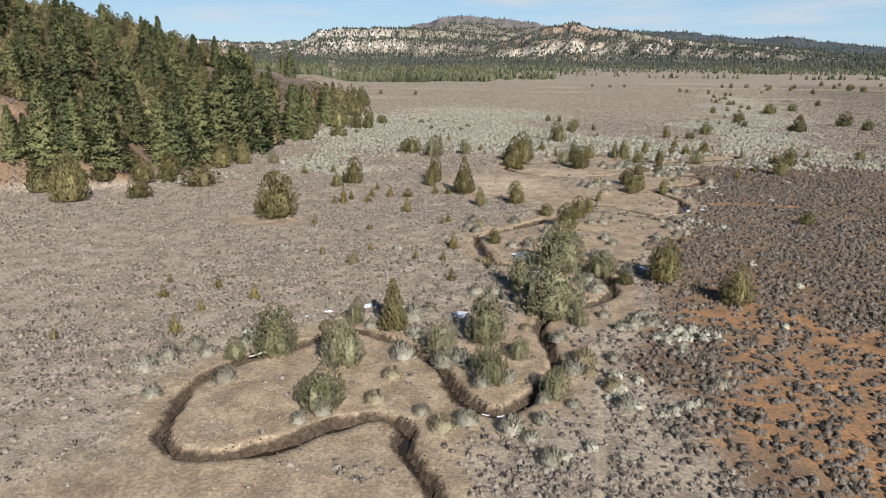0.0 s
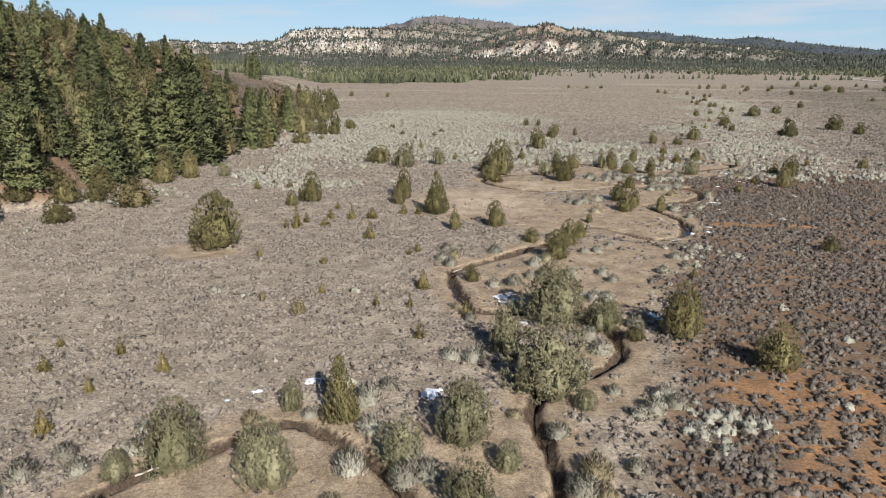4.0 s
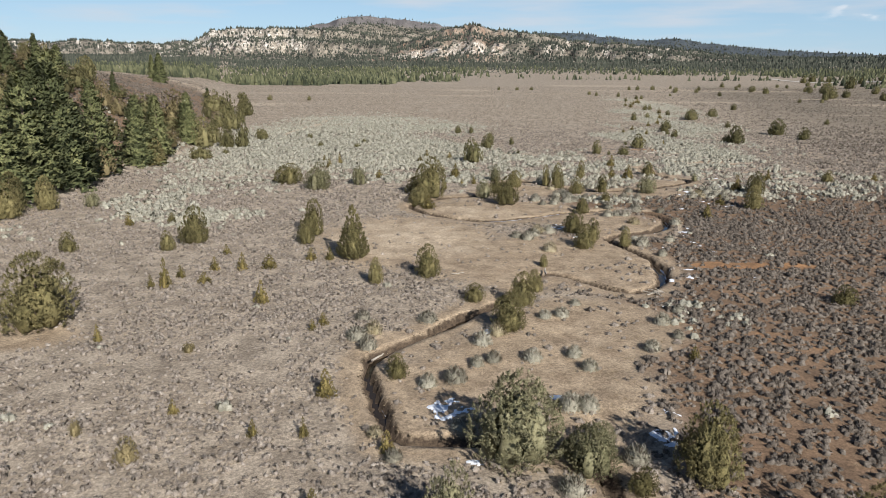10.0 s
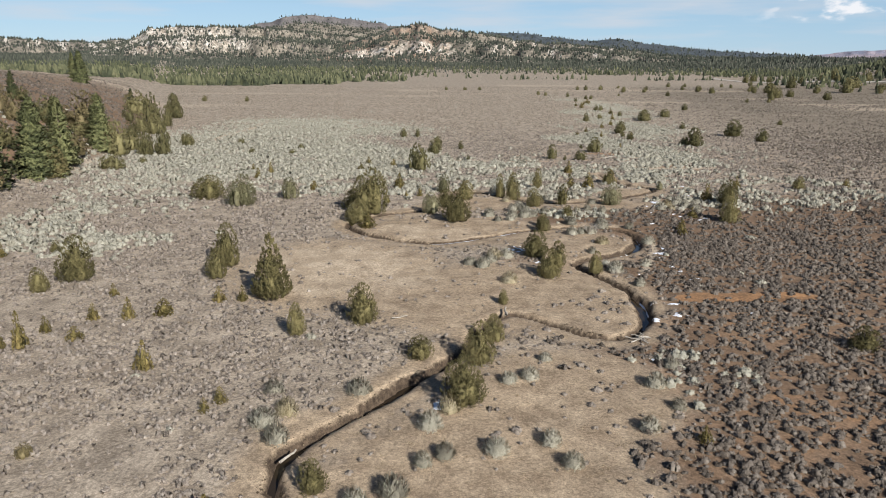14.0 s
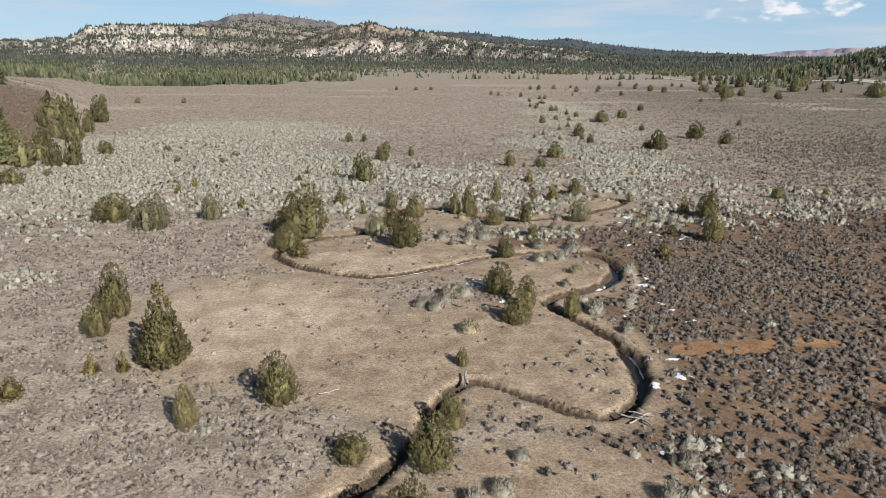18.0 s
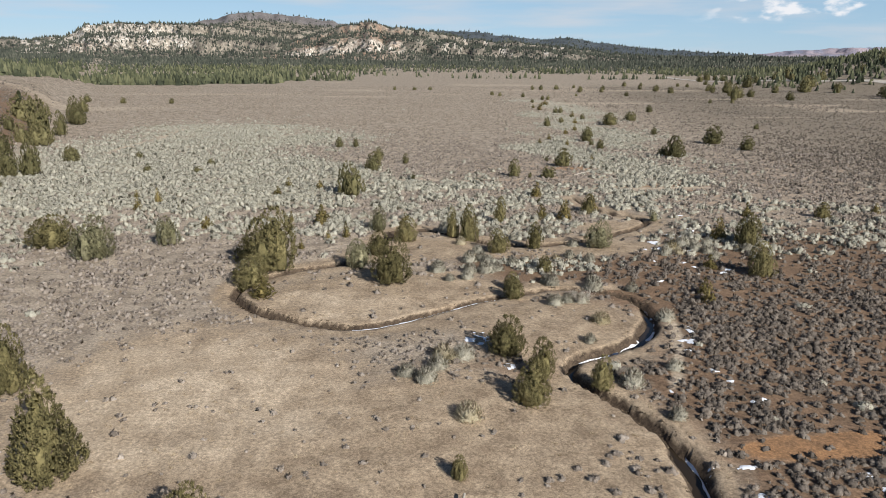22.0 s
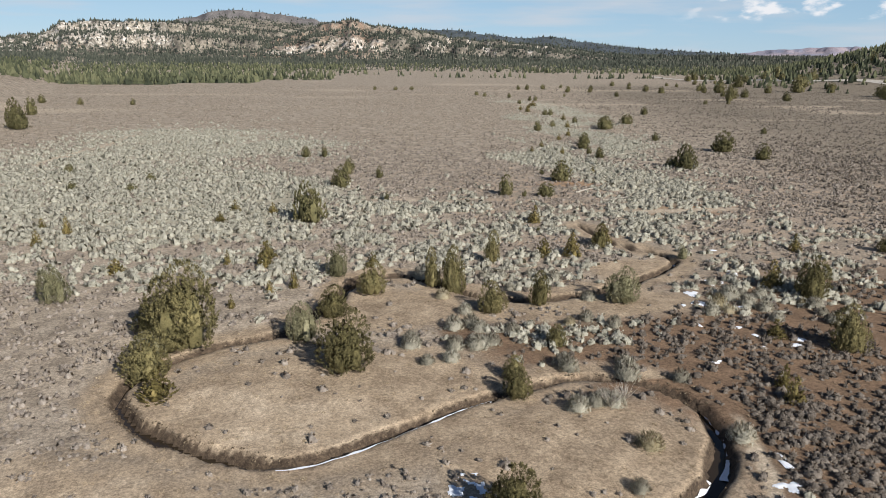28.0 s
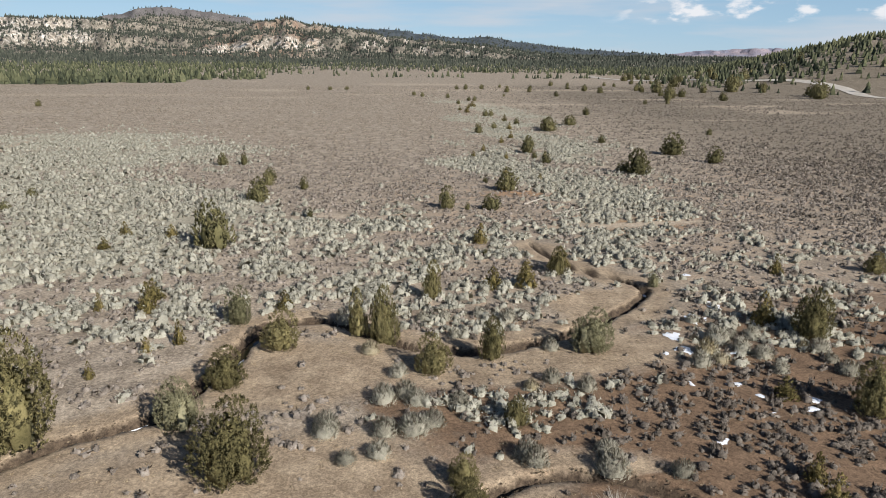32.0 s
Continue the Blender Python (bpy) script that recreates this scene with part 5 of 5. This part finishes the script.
def pine(x, y, high, k=None):
    t = thing("pine_tree", x, y, float(z_at(x, y)) - 0.1, "tall dark green pine on the wooded hillside", "tree", "pines on the hill", rng.random() * 6.283, (high * (0.95 + 0.3 * rng.random()), high * (0.95 + 0.3 * rng.random()), high))
    part("trunk", PINE_TRUNKS[rng.integers(2)], t)
    part("crown", PINE_CROWNS[rng.integers(5)], t)


for x, y, high in [(-72.8, 83.9, 7.6), (-68.4, 85.0, 12.2), (-71.1, 84.7, 6.1), (-64.7, 86.8, 8.9), (-60.7, 87.8, 12.2), (-66.3, 86.9, 9.7), (-57.2, 99.7, 13.5), (-58.7, 98.3, 10.7), (-56.9, 106.3, 14.2), (-57.2, 113.0, 13.3), (-58.2, 119.4, 15.7), (-57.8, 125.7, 17.3), (-58.2, 131.1, 11.5), (-57.1, 147.4, 11.5), (-57.8, 157.5, 11.5), (-94.7, 158.2, 9.1), (-100.8, 160.8, 7.2), (-87.5, 151.5, 8.4), (-86.3, 159.1, 8.2), (-83.7, 164.5, 8.0), (-77.9, 161.8, 8.6), (-73.4, 119.4, 7.4), (-76.0, 117.2, 8.3), (-88.3, 130.6, 6.2), (-78.0, 92.2, 8.4), (-78.2, 97.3, 6.6), (-118.3, 295.0, 11.1), (-74.0, 174.2, 5.2), (-57.8, 103.6, 10.3), (-64.4, 90.4, 8.3)]:
    pine(x, y, high * 1.04)
for x, y, high in [(-58.8, 127.4, 18.8), (-59.0, 123.8, 17.0), (-58.2, 136.5, 14.4), (-57.1, 148.3, 12.4), (-58.5, 158.0, 11.2)]:
    pine(x, y, high * 1.04)
# more of them
for x, y, high in [(-82.7, 248.7, 6.3), (-58.7, 174.0, 10.8), (-129.4, 312.9, 9.8), (-54.9, 150.6, 5.7), (-57.8, 148.0, 7.4), (-58.9, 173.1, 8.5)]:
    pine(x, y, high * 1.04)
for x, y, high, wide in [(-84.2, 261.2, 4.9, 5.4), (-67.2, 233.2, 5.7, 2.8), (-63.4, 213.5, 5.0, 4.4), (-77.9, 268.4, 4.7, 4.6), (-66.7, 213.8, 4.1, 3.5), (-56.6, 182.2, 3.8, 3.4), (-72.0, 219.9, 3.6, 3.2), (-62.2, 196.6, 3.6, 3.5), (-78.3, 240.3, 6.6, 6.3), (-75.8, 262.7, 7.4, 4.4), (-56.1, 174.2, 6.4, 5.1), (-51.2, 174.9, 4.7, 2.8), (-51.1, 158.7, 2.4, 2.9), (-63.8, 218.5, 3.0, 2.5), (-48.6, 193.4, 2.1, 2.0), (-55.4, 149.7, 5.4, 4.4), (-58.3, 135.4, 5.6, 4.0), (-89.0, 302.7, 5.4, 3.3), (-47.7, 175.5, 6.0, 3.0), (-50.4, 174.6, 4.6, 2.7), (-49.8, 194.2, 2.4, 2.0), (-49.4, 158.0, 2.6, 3.0)]:
    tree("J", x, y, high, wide)
for x, y, high, wide in [(-68.2, 225.4, 9.2, 5.0), (-73.9, 260.8, 5.3, 4.0), (-57.5, 127.8, 4.3, 3.0), (-107.0, 131.9, 3.4, 5.7), (-83.8, 103.1, 3.2, 5.6), (-112.6, 151.7, 4.2, 6.3), (-87.0, 101.0, 2.7, 4.5), (-84.5, 142.1, 4.2, 5.5), (-97.0, 156.1, 3.9, 5.2), (-106.6, 159.8, 4.6, 4.8), (-83.3, 116.3, 3.0, 4.8), (-76.6, 142.0, 4.8, 5.4), (-64.0, 151.5, 3.8, 4.1), (-79.9, 100.5, 3.5, 5.4), (-109.5, 126.5, 3.2, 4.2)]:
    tree("J", x, y, high, wide)
for x, y, high, wide in [(-58.9, 164.0, 4.8, 4.8), (-63.9, 178.5, 7.6, 8.0), (-57.1, 134.6, 5.1, 4.8), (-114.3, 136.1, 4.0, 7.5), (-104.7, 139.0, 4.1, 6.6), (-87.7, 114.9, 4.9, 7.3), (-80.1, 117.4, 7.0, 10.8), (-73.7, 115.0, 3.0, 4.6), (-103.7, 149.1, 5.0, 7.6), (-87.3, 132.6, 4.5, 6.7), (-88.0, 155.2, 3.9, 5.4), (-77.9, 90.9, 3.3, 5.1), (-72.8, 165.3, 4.8, 5.4), (-100.0, 118.9, 3.1, 5.2)]:
    tree("R", x, y, high, wide)



def hill_plots(n, x0, x1, y0, y1, least):
    """Places on the hill's slope, not closer than the given distance."""
    out = []
    for _ in range(n * 6):
        x, y = x0 + (x1 - x0) * rng.random(), y0 + (y1 - y0) * rng.random()
        if float(hill_height(x, y)) < 2.0 or not seen_from_path(np.array(x), np.array(y), 1.08):
            continue
        if all((x - a) ** 2 + (y - b) ** 2 > least ** 2 for a, b in out):
            out.append((x, y))
        if len(out) >= n:
            break
    return out


for x, y in hill_plots(34, -112, -60, 92, 150, 5.0):
    pine(x, y, 6 + 6 * rng.random() ** 0.8)
for x, y in hill_plots(200, -170, -60, 88, 185, 3.1):
    k = "R" if rng.random() < 0.34 else "J"
    tree(k, x, y, 2.4 + 3.2 * rng.random(), 2.6 + 2.8 * rng.random())


# ---- silvery sagebrush along the creek, each a shrub of its own ----
def feathery(seed, sprigs, mat):
    """An upright feathery shrub about 1 m across, of many thin sprigs."""
    v, f = bush_shape(seed, 8, 2, sprigs, 0.62, 0.15, 0.022, 1.0, 0.5, 0.66)
    f, nn = puff(v, f, v + (0, 0, 0.2), 0.8)
    return mesh_np("foliage", v, f, mat, smooth=True, normals=nn)


def stems(seed, count, length, thick, mat, spread=0.8):
    r = np.random.default_rng(seed)
    pieces = []
    for _ in range(count):
        a, lean = r.random() * 6.283, spread * (0.2 + 0.8 * r.random())
        mid = np.array([math.cos(a) * lean * 0.3, math.sin(a) * lean * 0.3, 0.4]) * length
        tip = np.array([math.cos(a + 0.3) * lean * 0.7, math.sin(a + 0.3) * lean * 0.7, 0.75 + 0.3 * r.random()]) * length
        pieces.append(tube([(0, 0, -0.05), mid, tip], [thick, thick * 0.7, thick * 0.25], 4))
    v, f = joined(pieces)
    return mesh_np("brushwood", v, f, mat, smooth=True)


YELLOW_SAGE = material("yellowish_brush_foliage", [(0.2, 0.165, 0.09), (0.31, 0.265, 0.165), (0.41, 0.36, 0.25)], 1.5, 0.85, island=0.3, per_object=0.3)
FEATHERS = [feathery(500 + s, 900, SILVER) for s in range(4)] + [feathery(510, 700, YELLOW_SAGE)]
STEMS = [stems(520 + s, 7, 0.6, 0.018, BARK) for s in range(2)]


def silver_sage(x, y):
    k = int(rng.integers(0, 6)) % 5
    wide = 1.0 + 0.9 * rng.random()
    label = "feathery silvery-grey sagebrush on the creek meadow" if k < 4 else "feathery yellowish rabbitbrush on the creek meadow"
    t = thing("silver_sagebrush" if k < 4 else "rabbitbrush", x, y, float(z_at(x, y)) - 0.03, label, "shrub", "silvery shrubs along the creek", rng.random() * 6.283, (wide, wide, wide * (0.8 + 0.3 * rng.random())))
    part("brushwood", STEMS[int(rng.integers(2))], t)
    part("foliage", FEATHERS[k], t)


for x, y in [(-14.9, 33.4), (-18.0, 30.9), (-17.7, 36.5), (-19.0, 37.5), (-19.9, 35.7), (-20.4, 33.8), (-7.9, 30.8), (-8.8, 29.7), (-5.5, 32.6), (-2.7, 31.8), (-1.3, 30.4), (-5.3, 35.6), (-8.8, 43.1), (-6.1, 44.8), (-5.3, 42.1), (-5.3, 38.5), (-11.7, 42.0), (-5.3, 46.6), (-16.0, 38.5), (-2.7, 38.3), (-1.7, 38.5), (-0.0, 35.6), (1.5, 36.5), (2.0, 44.7), (4.3, 43.2), (5.7, 50.0), (6.5, 56.1), (7.5, 48.1), (8.5, 45.4), (10.2, 48.0), (9.4, 46.1), (10.7, 46.9), (5.9, 39.9), (7.8, 40.5), (3.7, 34.3), (7.5, 36.4), (8.1, 34.3), (5.3, 34.1), (-0.2, 31.2), (2.2, 30.7), (3.7, 31.9), (3.2, 30.0), (4.2, 28.2), (13.7, 37.8), (5.3, 38.4), (6.3, 38.2)]:
    silver_sage(x, y)
for x, y in [(-0.7, 66.3), (0.9, 66.9), (2.2, 69.2), (3.3, 69.8), (5.8, 70.1), (2.6, 72.5), (3.7, 74.3), (-1.4, 76.6), (-5.1, 74.2), (-5.1, 71.5), (7.3, 77.4), (8.6, 78.0), (10.0, 80.5), (1.5, 61.4), (7.4, 63.9), (8.3, 63.8), (8.6, 70.9), (9.3, 69.0), (-3.1, 60.6), (-1.9, 58.3), (7.1, 53.7), (5.9, 51.3), (-0.9, 51.2), (-2.3, 51.3), (17.7, 79.3), (15.8, 76.8), (13.9, 71.9), (16.2, 74.1), (9.9, 58.8), (-6.2, 76.5), (-6.1, 73.1), (11.2, 119.2), (10.4, 121.7), (12.7, 119.4), (14.6, 121.1), (15.3, 124.0), (22.8, 116.4), (25.7, 115.5), (19.7, 113.1), (20.7, 113.0), (18.6, 112.7), (20.3, 113.5), (20.9, 108.8), (19.1, 105.6), (19.7, 99.4), (9.1, 103.6)]:
    silver_sage(x, y)
for x, y in [(10.3, 103.5), (9.6, 103.2), (8.6, 102.1), (9.7, 96.2), (19.6, 117.6), (23.0, 101.1), (25.8, 109.1), (20.7, 95.4), (7.8, 100.6), (6.7, 101.5), (10.5, 122.3), (13.6, 124.5), (13.2, 121.2), (14.8, 127.5), (14.8, 124.9), (14.7, 121.8), (15.7, 121.7), (13.6, 130.9), (12.5, 136.4), (17.7, 135.5), (19.2, 135.4), (19.2, 132.4), (21.8, 135.6), (23.5, 134.4), (24.8, 135.0), (24.8, 129.5), (17.4, 123.4), (21.7, 124.3), (23.2, 125.1), (19.4, 118.2), (23.1, 117.7), (24.7, 123.7), (36.0, 131.7), (34.0, 126.8), (35.7, 128.3), (37.0, 128.9), (36.4, 126.8), (38.5, 128.7), (37.2, 125.8), (32.7, 125.4), (34.1, 125.5), (40.6, 126.4), (41.3, 125.9), (40.8, 124.3), (40.6, 122.7), (36.9, 123.8)]:
    silver_sage(x, y)


# bleached bare shrubs
BARE = [stems(540 + s, 46, 1.0, 0.012, DEADWOOD, 1.1) for s in range(2)]
for x, y, wide in ((-8.0, 31.0, 1.5), (20.4, 112.8, 1.3), (21.3, 113.3, 1.2), (-2.2, 38.9, 1.4), (-15.2, 132.4, 1.2), (-13.2, 38.0, 1.0)):
    t = thing("bare_shrub", x, y, float(z_at(x, y)), "bleached grey leafless shrub beside the creek", "shrub", "bare shrubs", rng.random() * 6.283, (wide, wide, wide * 0.8))
    part("brushwood", BARE[int(rng.integers(2))], t)


# ---- old snow and ice ----
def snow_patch(x, y, rx, ry, cell=0.08):
    """A thin ragged patch with holes, lying on the ground."""
    nx, ny = int(2.6 * rx / cell) + 2, int(2.6 * ry / cell) + 2
    u, v = np.meshgrid(np.arange(nx + 1) * cell - nx * cell / 2, np.arange(ny + 1) * cell - ny * cell / 2)
    px, py = x + u + 0.05 * (layered(u * 9, v * 9, 1.0, 3, 1) - 0.5), y + v + 0.05 * (layered(u * 9, v * 9, 1.0, 4, 1) - 0.5)
    thick = (0.4 * layered(px, py, 0.9, 17, 3) + 0.6 * layered(px, py, 0.34, 19, 2)) * 1.34 - 0.5 * ((u / rx) ** 2 + (v / ry) ** 2)
    keep = (thick[:-1, :-1] + thick[1:, 1:] + thick[:-1, 1:] + thick[1:, :-1]) / 4 > 0.51
    if keep.sum() < 3:
        keep[ny // 2, nx // 2 - 1:nx // 2 + 2] = True
    ids = np.arange(px.size).reshape(px.shape)
    q = np.stack([ids[:-1, :-1], ids[:-1, 1:], ids[1:, 1:], ids[1:, :-1]], -1)[keep]
    used, back = np.unique(q, return_inverse=True)
    pz = z_at(px, py) + np.clip((thick - 0.51) * 0.15, -0.02, 0.04) + 0.02
    pts = np.stack([px, py, pz], -1).reshape(-1, 3)[used]
    tagged(new("snow_patch", mesh_np("snow_patch", pts, back.reshape(q.shape), SNOW, smooth=True)), "thin ragged patch of old white snow", "snow", "snow patches")


for x, y, rx, ry in [(0.6, 63.4, 1.8, 1.6), (-2.7, 46.1, 1.1, 1.1), (-10.0, 46.8, 0.8, 0.8), (-12.7, 45.1, 0.5, 0.3), (-13.8, 43.8, 0.4, 0.25), (6.6, 65.1, 0.7, 0.4), (11.9, 60.9, 1.3, 1.2), (12.9, 63.5, 0.5, 0.7), (8.7, 61.5, 0.4, 0.4), (3.3, 74.8, 0.7, 0.8), (2.1, 58.3, 0.7, 0.3), (-0.3, 67.4, 0.7, 0.3), (11.7, 106.5, 1.1, 1.2), (13.1, 102.2, 0.6, 0.8), (26.6, 107.1, 0.3, 1.3), (25.2, 103.7, 0.6, 0.4), (21.6, 98.2, 0.2, 0.6), (10.5, 105.7, 0.3, 0.4), (21.9, 100.6, 0.3, 0.2), (33.3, 129.9, 0.6, 0.8), (36.3, 131.7, 0.7, 0.9), (39.0, 134.1, 0.4, 1.2), (31.5, 127.3, 0.3, 0.5)]:
    snow_patch(x, y, rx, ry)
for x, y, rx, ry in [(36.0, 129.5, 0.4, 0.5), (30.8, 123.2, 0.2, 0.6), (33.7, 121.3, 0.4, 0.3), (33.3, 119.5, 0.3, 0.3), (33.2, 122.8, 0.7, 0.3), (39.5, 138.8, 0.5, 0.5), (35.8, 126.5, 0.5, 0.3), (35.5, 119.4, 0.6, 0.4), (17.0, 80.6, 0.8, 0.7), (21.4, 88.0, 0.3, 0.3), (21.9, 80.4, 0.4, 0.2)]:
    snow_patch(x, y, rx, ry)

for x, y, rx, ry in ((20.3, 90.7, 0.6, 0.5), (21.5, 88.3, 1.0, 0.6), (19.7, 90.9, 0.4, 0.7), (26.9, 89.5, 0.7, 0.3), (19.5, 87.4, 0.5, 0.6), (27.2, 88.5, 0.4, 0.3), (21.8, 90.7, 0.7, 0.3), (25.8, 105.1, 0.9, 0.5), (25.3, 100.6, 0.5, 0.4), (25.9, 99.1, 0.7, 0.4), (25.9, 96.7, 0.7, 0.4), (33.4, 129.8, 1.0, 1.1), (36.7, 132.1, 1.0, 1.2), (39.2, 134.4, 0.8, 1.2), (32.8, 127.6, 0.7, 0.9), (41.3, 141.5, 0.7, 1.0), (39.5, 138.4, 0.7, 0.9), (36.2, 120.3, 0.9, 0.5), (29.0, 117.5, 0.6, 0.4)):
    snow_patch(x, y, rx, ry)


def ice_strip(start, end, side_sign, wide, off=0.35, lip=False):
    """A ragged white shelf of ice along one side of the water, between two places on the creek."""
    i = int(np.argmin(((CREEK - start) ** 2).sum(1)))
    j = int(np.argmin(((CREEK - end) ** 2).sum(1)))
    run = np.arange(min(i, j), max(i, j) + 1)
    fine_run = np.arange(0, len(run) - 1, 0.25)
    c = np.stack([np.interp(fine_run, np.arange(len(run)), CREEK[run][:, q]) for q in (0, 1)], -1)
    s = np.stack([np.interp(fine_run, np.arange(len(run)), side[run][:, q]) for q in (0, 1)], -1) * side_sign
    w = np.maximum(0.012, 0.62 * wide * (3.4 * layered(c[:, 0], c[:, 1], 0.9, 23, 3) - 1.2))
    o = off - 0.1 + 0.16 * layered(c[:, 0], c[:, 1], 0.7, 24, 2)
    n = len(c)
    v = np.concatenate([np.c_[c + s * (o - 0.5 * w)[:, None], np.full(n, -0.7)], np.c_[c + s * o[:, None], np.full(n, -0.66)], np.c_[c + s * (o + 0.5 * w)[:, None], np.full(n, -0.62)]])
    if lip:
        v[:, 2] = z_at(v[:, 0], v[:, 1]) + 0.05
    f = np.array([(p * n + k, p * n + k + 1, (p + 1) * n + k + 1, (p + 1) * n + k) for p in (0, 1) for k in range(n - 1)])
    tagged(new("ice_shelf", mesh_np("ice_shelf", v, f if side_sign < 0 else f[:, ::-1], SNOW, smooth=True)), "narrow white ice shelf along the creek's edge", "ice", "ice along the creek")


ice_strip((-13.9, 26.3), (-10.6, 26.7), 1, 0.3)
ice_strip((0.3, 33.1), (2.6, 34.0), 1, 0.4)
ice_strip((16.9, 102.4), (23.2, 106.6), 1, 0.32, 0.3)
ice_strip((23.4, 106.8), (25.3, 112.3), -1, 0.4, 0.3)
ice_strip((3.4, 109.4), (14.0, 114.6), 1, 0.3, 0.62, True)
ice_strip((18.6, 87.2), (19.5, 94.0), -1, 0.26, 0.36)
ice_strip((8.2, 53.4), (8.4, 56.8), -1, 0.2, 0.3)
ice_strip((32.6, 135.2), (36.4, 139.4), -1, 0.7, 0.1)
ice_strip((15.4, 132.3), (24.6, 130.6), -1, 0.4, 0.1)
ice_strip((4.4, 129.4), (5.6, 132.6), -1, 0.35, 0.3)
ice_strip((-3.2, 63.2), (-4.0, 65.8), -1, 0.25, 0.3)
ice_strip((1.9, 125.1), (-2.4, 123.0), 1, 0.2, 0.3)


# ---- dead wood ----
def log(x, y, z, length, turn, tilt, radius, twigs=0, label="bleached fallen log lying across the creek"):
    r = np.random.default_rng(int(abs(x * 31 + y * 17)))
    u = np.linspace(-0.5, 0.5, 7) * length
    line = np.stack([u, 0.05 * length * np.sin(u / length * 4) + 0.02 * r.normal(size=7), 0.03 * r.normal(size=7)], -1)
    t = thing("fallen_log", x, y, z, label, "log", "dead wood", radians(turn))
    stem = part("log", mesh_np("log", *tube(line, radius * np.linspace(1.1, 0.6, 7), 8), DEADWOOD, smooth=True), t)
    stem.rotation_euler = (0, radians(-tilt), 0)
    for _ in range(twigs):
        p = line[r.integers(1, 6)]
        a = r.random() * 6.283
        tip = p + np.array([0.25 * math.cos(a) + 0.2, math.cos(a * 2) * 0.4, 0.12 + 0.3 * r.random()]) * (0.4 + 0.2 * length)
        tw = part("branch", mesh_np("branch", *tube([p, (p + tip) / 2 + 0.04 * r.normal(size=3), tip], [radius * 0.4, radius * 0.3, radius * 0.1], 5), DEADWOOD, smooth=True), t)
        tw.rotation_euler = (0, radians(-tilt), 0)


log(8.5, 88.8, 0.16, 1.5, 78, 4, 0.09)
log(-4.2, 69.9, 0.02, 1.1, 50, 3, 0.07)
log(5.6, 59.6, -0.08, 1.9, 5, 0, 0.06, 5, "bleached branching deadwood caught on the creek bank")
log(-14.0, 37.2, 0.12, 2.2, 35, 3, 0.05, 4, "bleached branching deadwood caught on the creek bank")
for dx, dy, turn, long in ((0, 0, 20, 1.6), (0.3, 0.2, 70, 1.2), (-0.3, 0.1, -40, 1.4), (0.1, -0.2, 110, 1.1), (0.2, 0.4, 150, 1.3)):
    log(17.0 + dx, 83.5 + dy, 0.1 + 0.05 * abs(dx), long, turn, 3, 0.045, 2, "bleached driftwood piled on the creek bank")
log(38.5, 172.0, 0.2, 4.0, 30, 2, 0.12, 3, "bleached fallen log lying among silvery sage")
log(41.0, 166.0, 0.2, 4.5, 10, 2, 0.1, 2, "bleached fallen log lying among silvery sage")
log(19.6, 117.9, 0.1, 0.9, 40, 0, 0.04, 0, "bleached stick lying on the meadow")
log(0.6, 88.0, 0.08, 1.2, 15, 0, 0.04, 1, "bleached stick lying on the meadow")

# ---- the pale gravel road beyond the plain ----
ROAD = spline([(303, 760), (286, 650), (300, 588), (306, 520), (322, 487), (322, 445), (303, 390), (330, 350), (400, 300), (520, 250)], 8.0)
rs = np.gradient(ROAD, axis=0)
rs = np.stack([-rs[:, 1], rs[:, 0]], -1) / np.linalg.norm(rs, axis=1)[:, None]
rv = []
for k in (-1, -0.5, 0, 0.5, 1):
    q = ROAD + rs * 4.0 * k
    rv.append(np.c_[q, z_at(q[:, 0], q[:, 1]) + 0.55 - 0.25 * abs(k)])
n = len(ROAD)
tagged(new("road", mesh_np("road", np.concatenate(rv), np.array([(p * n + k, (p + 1) * n + k, (p + 1) * n + k + 1, p * n + k + 1) for p in range(4) for k in range(n - 1)]), ROAD_DIRT, smooth=True)), "pale gravel road across the far plain", "road", kind="structure")
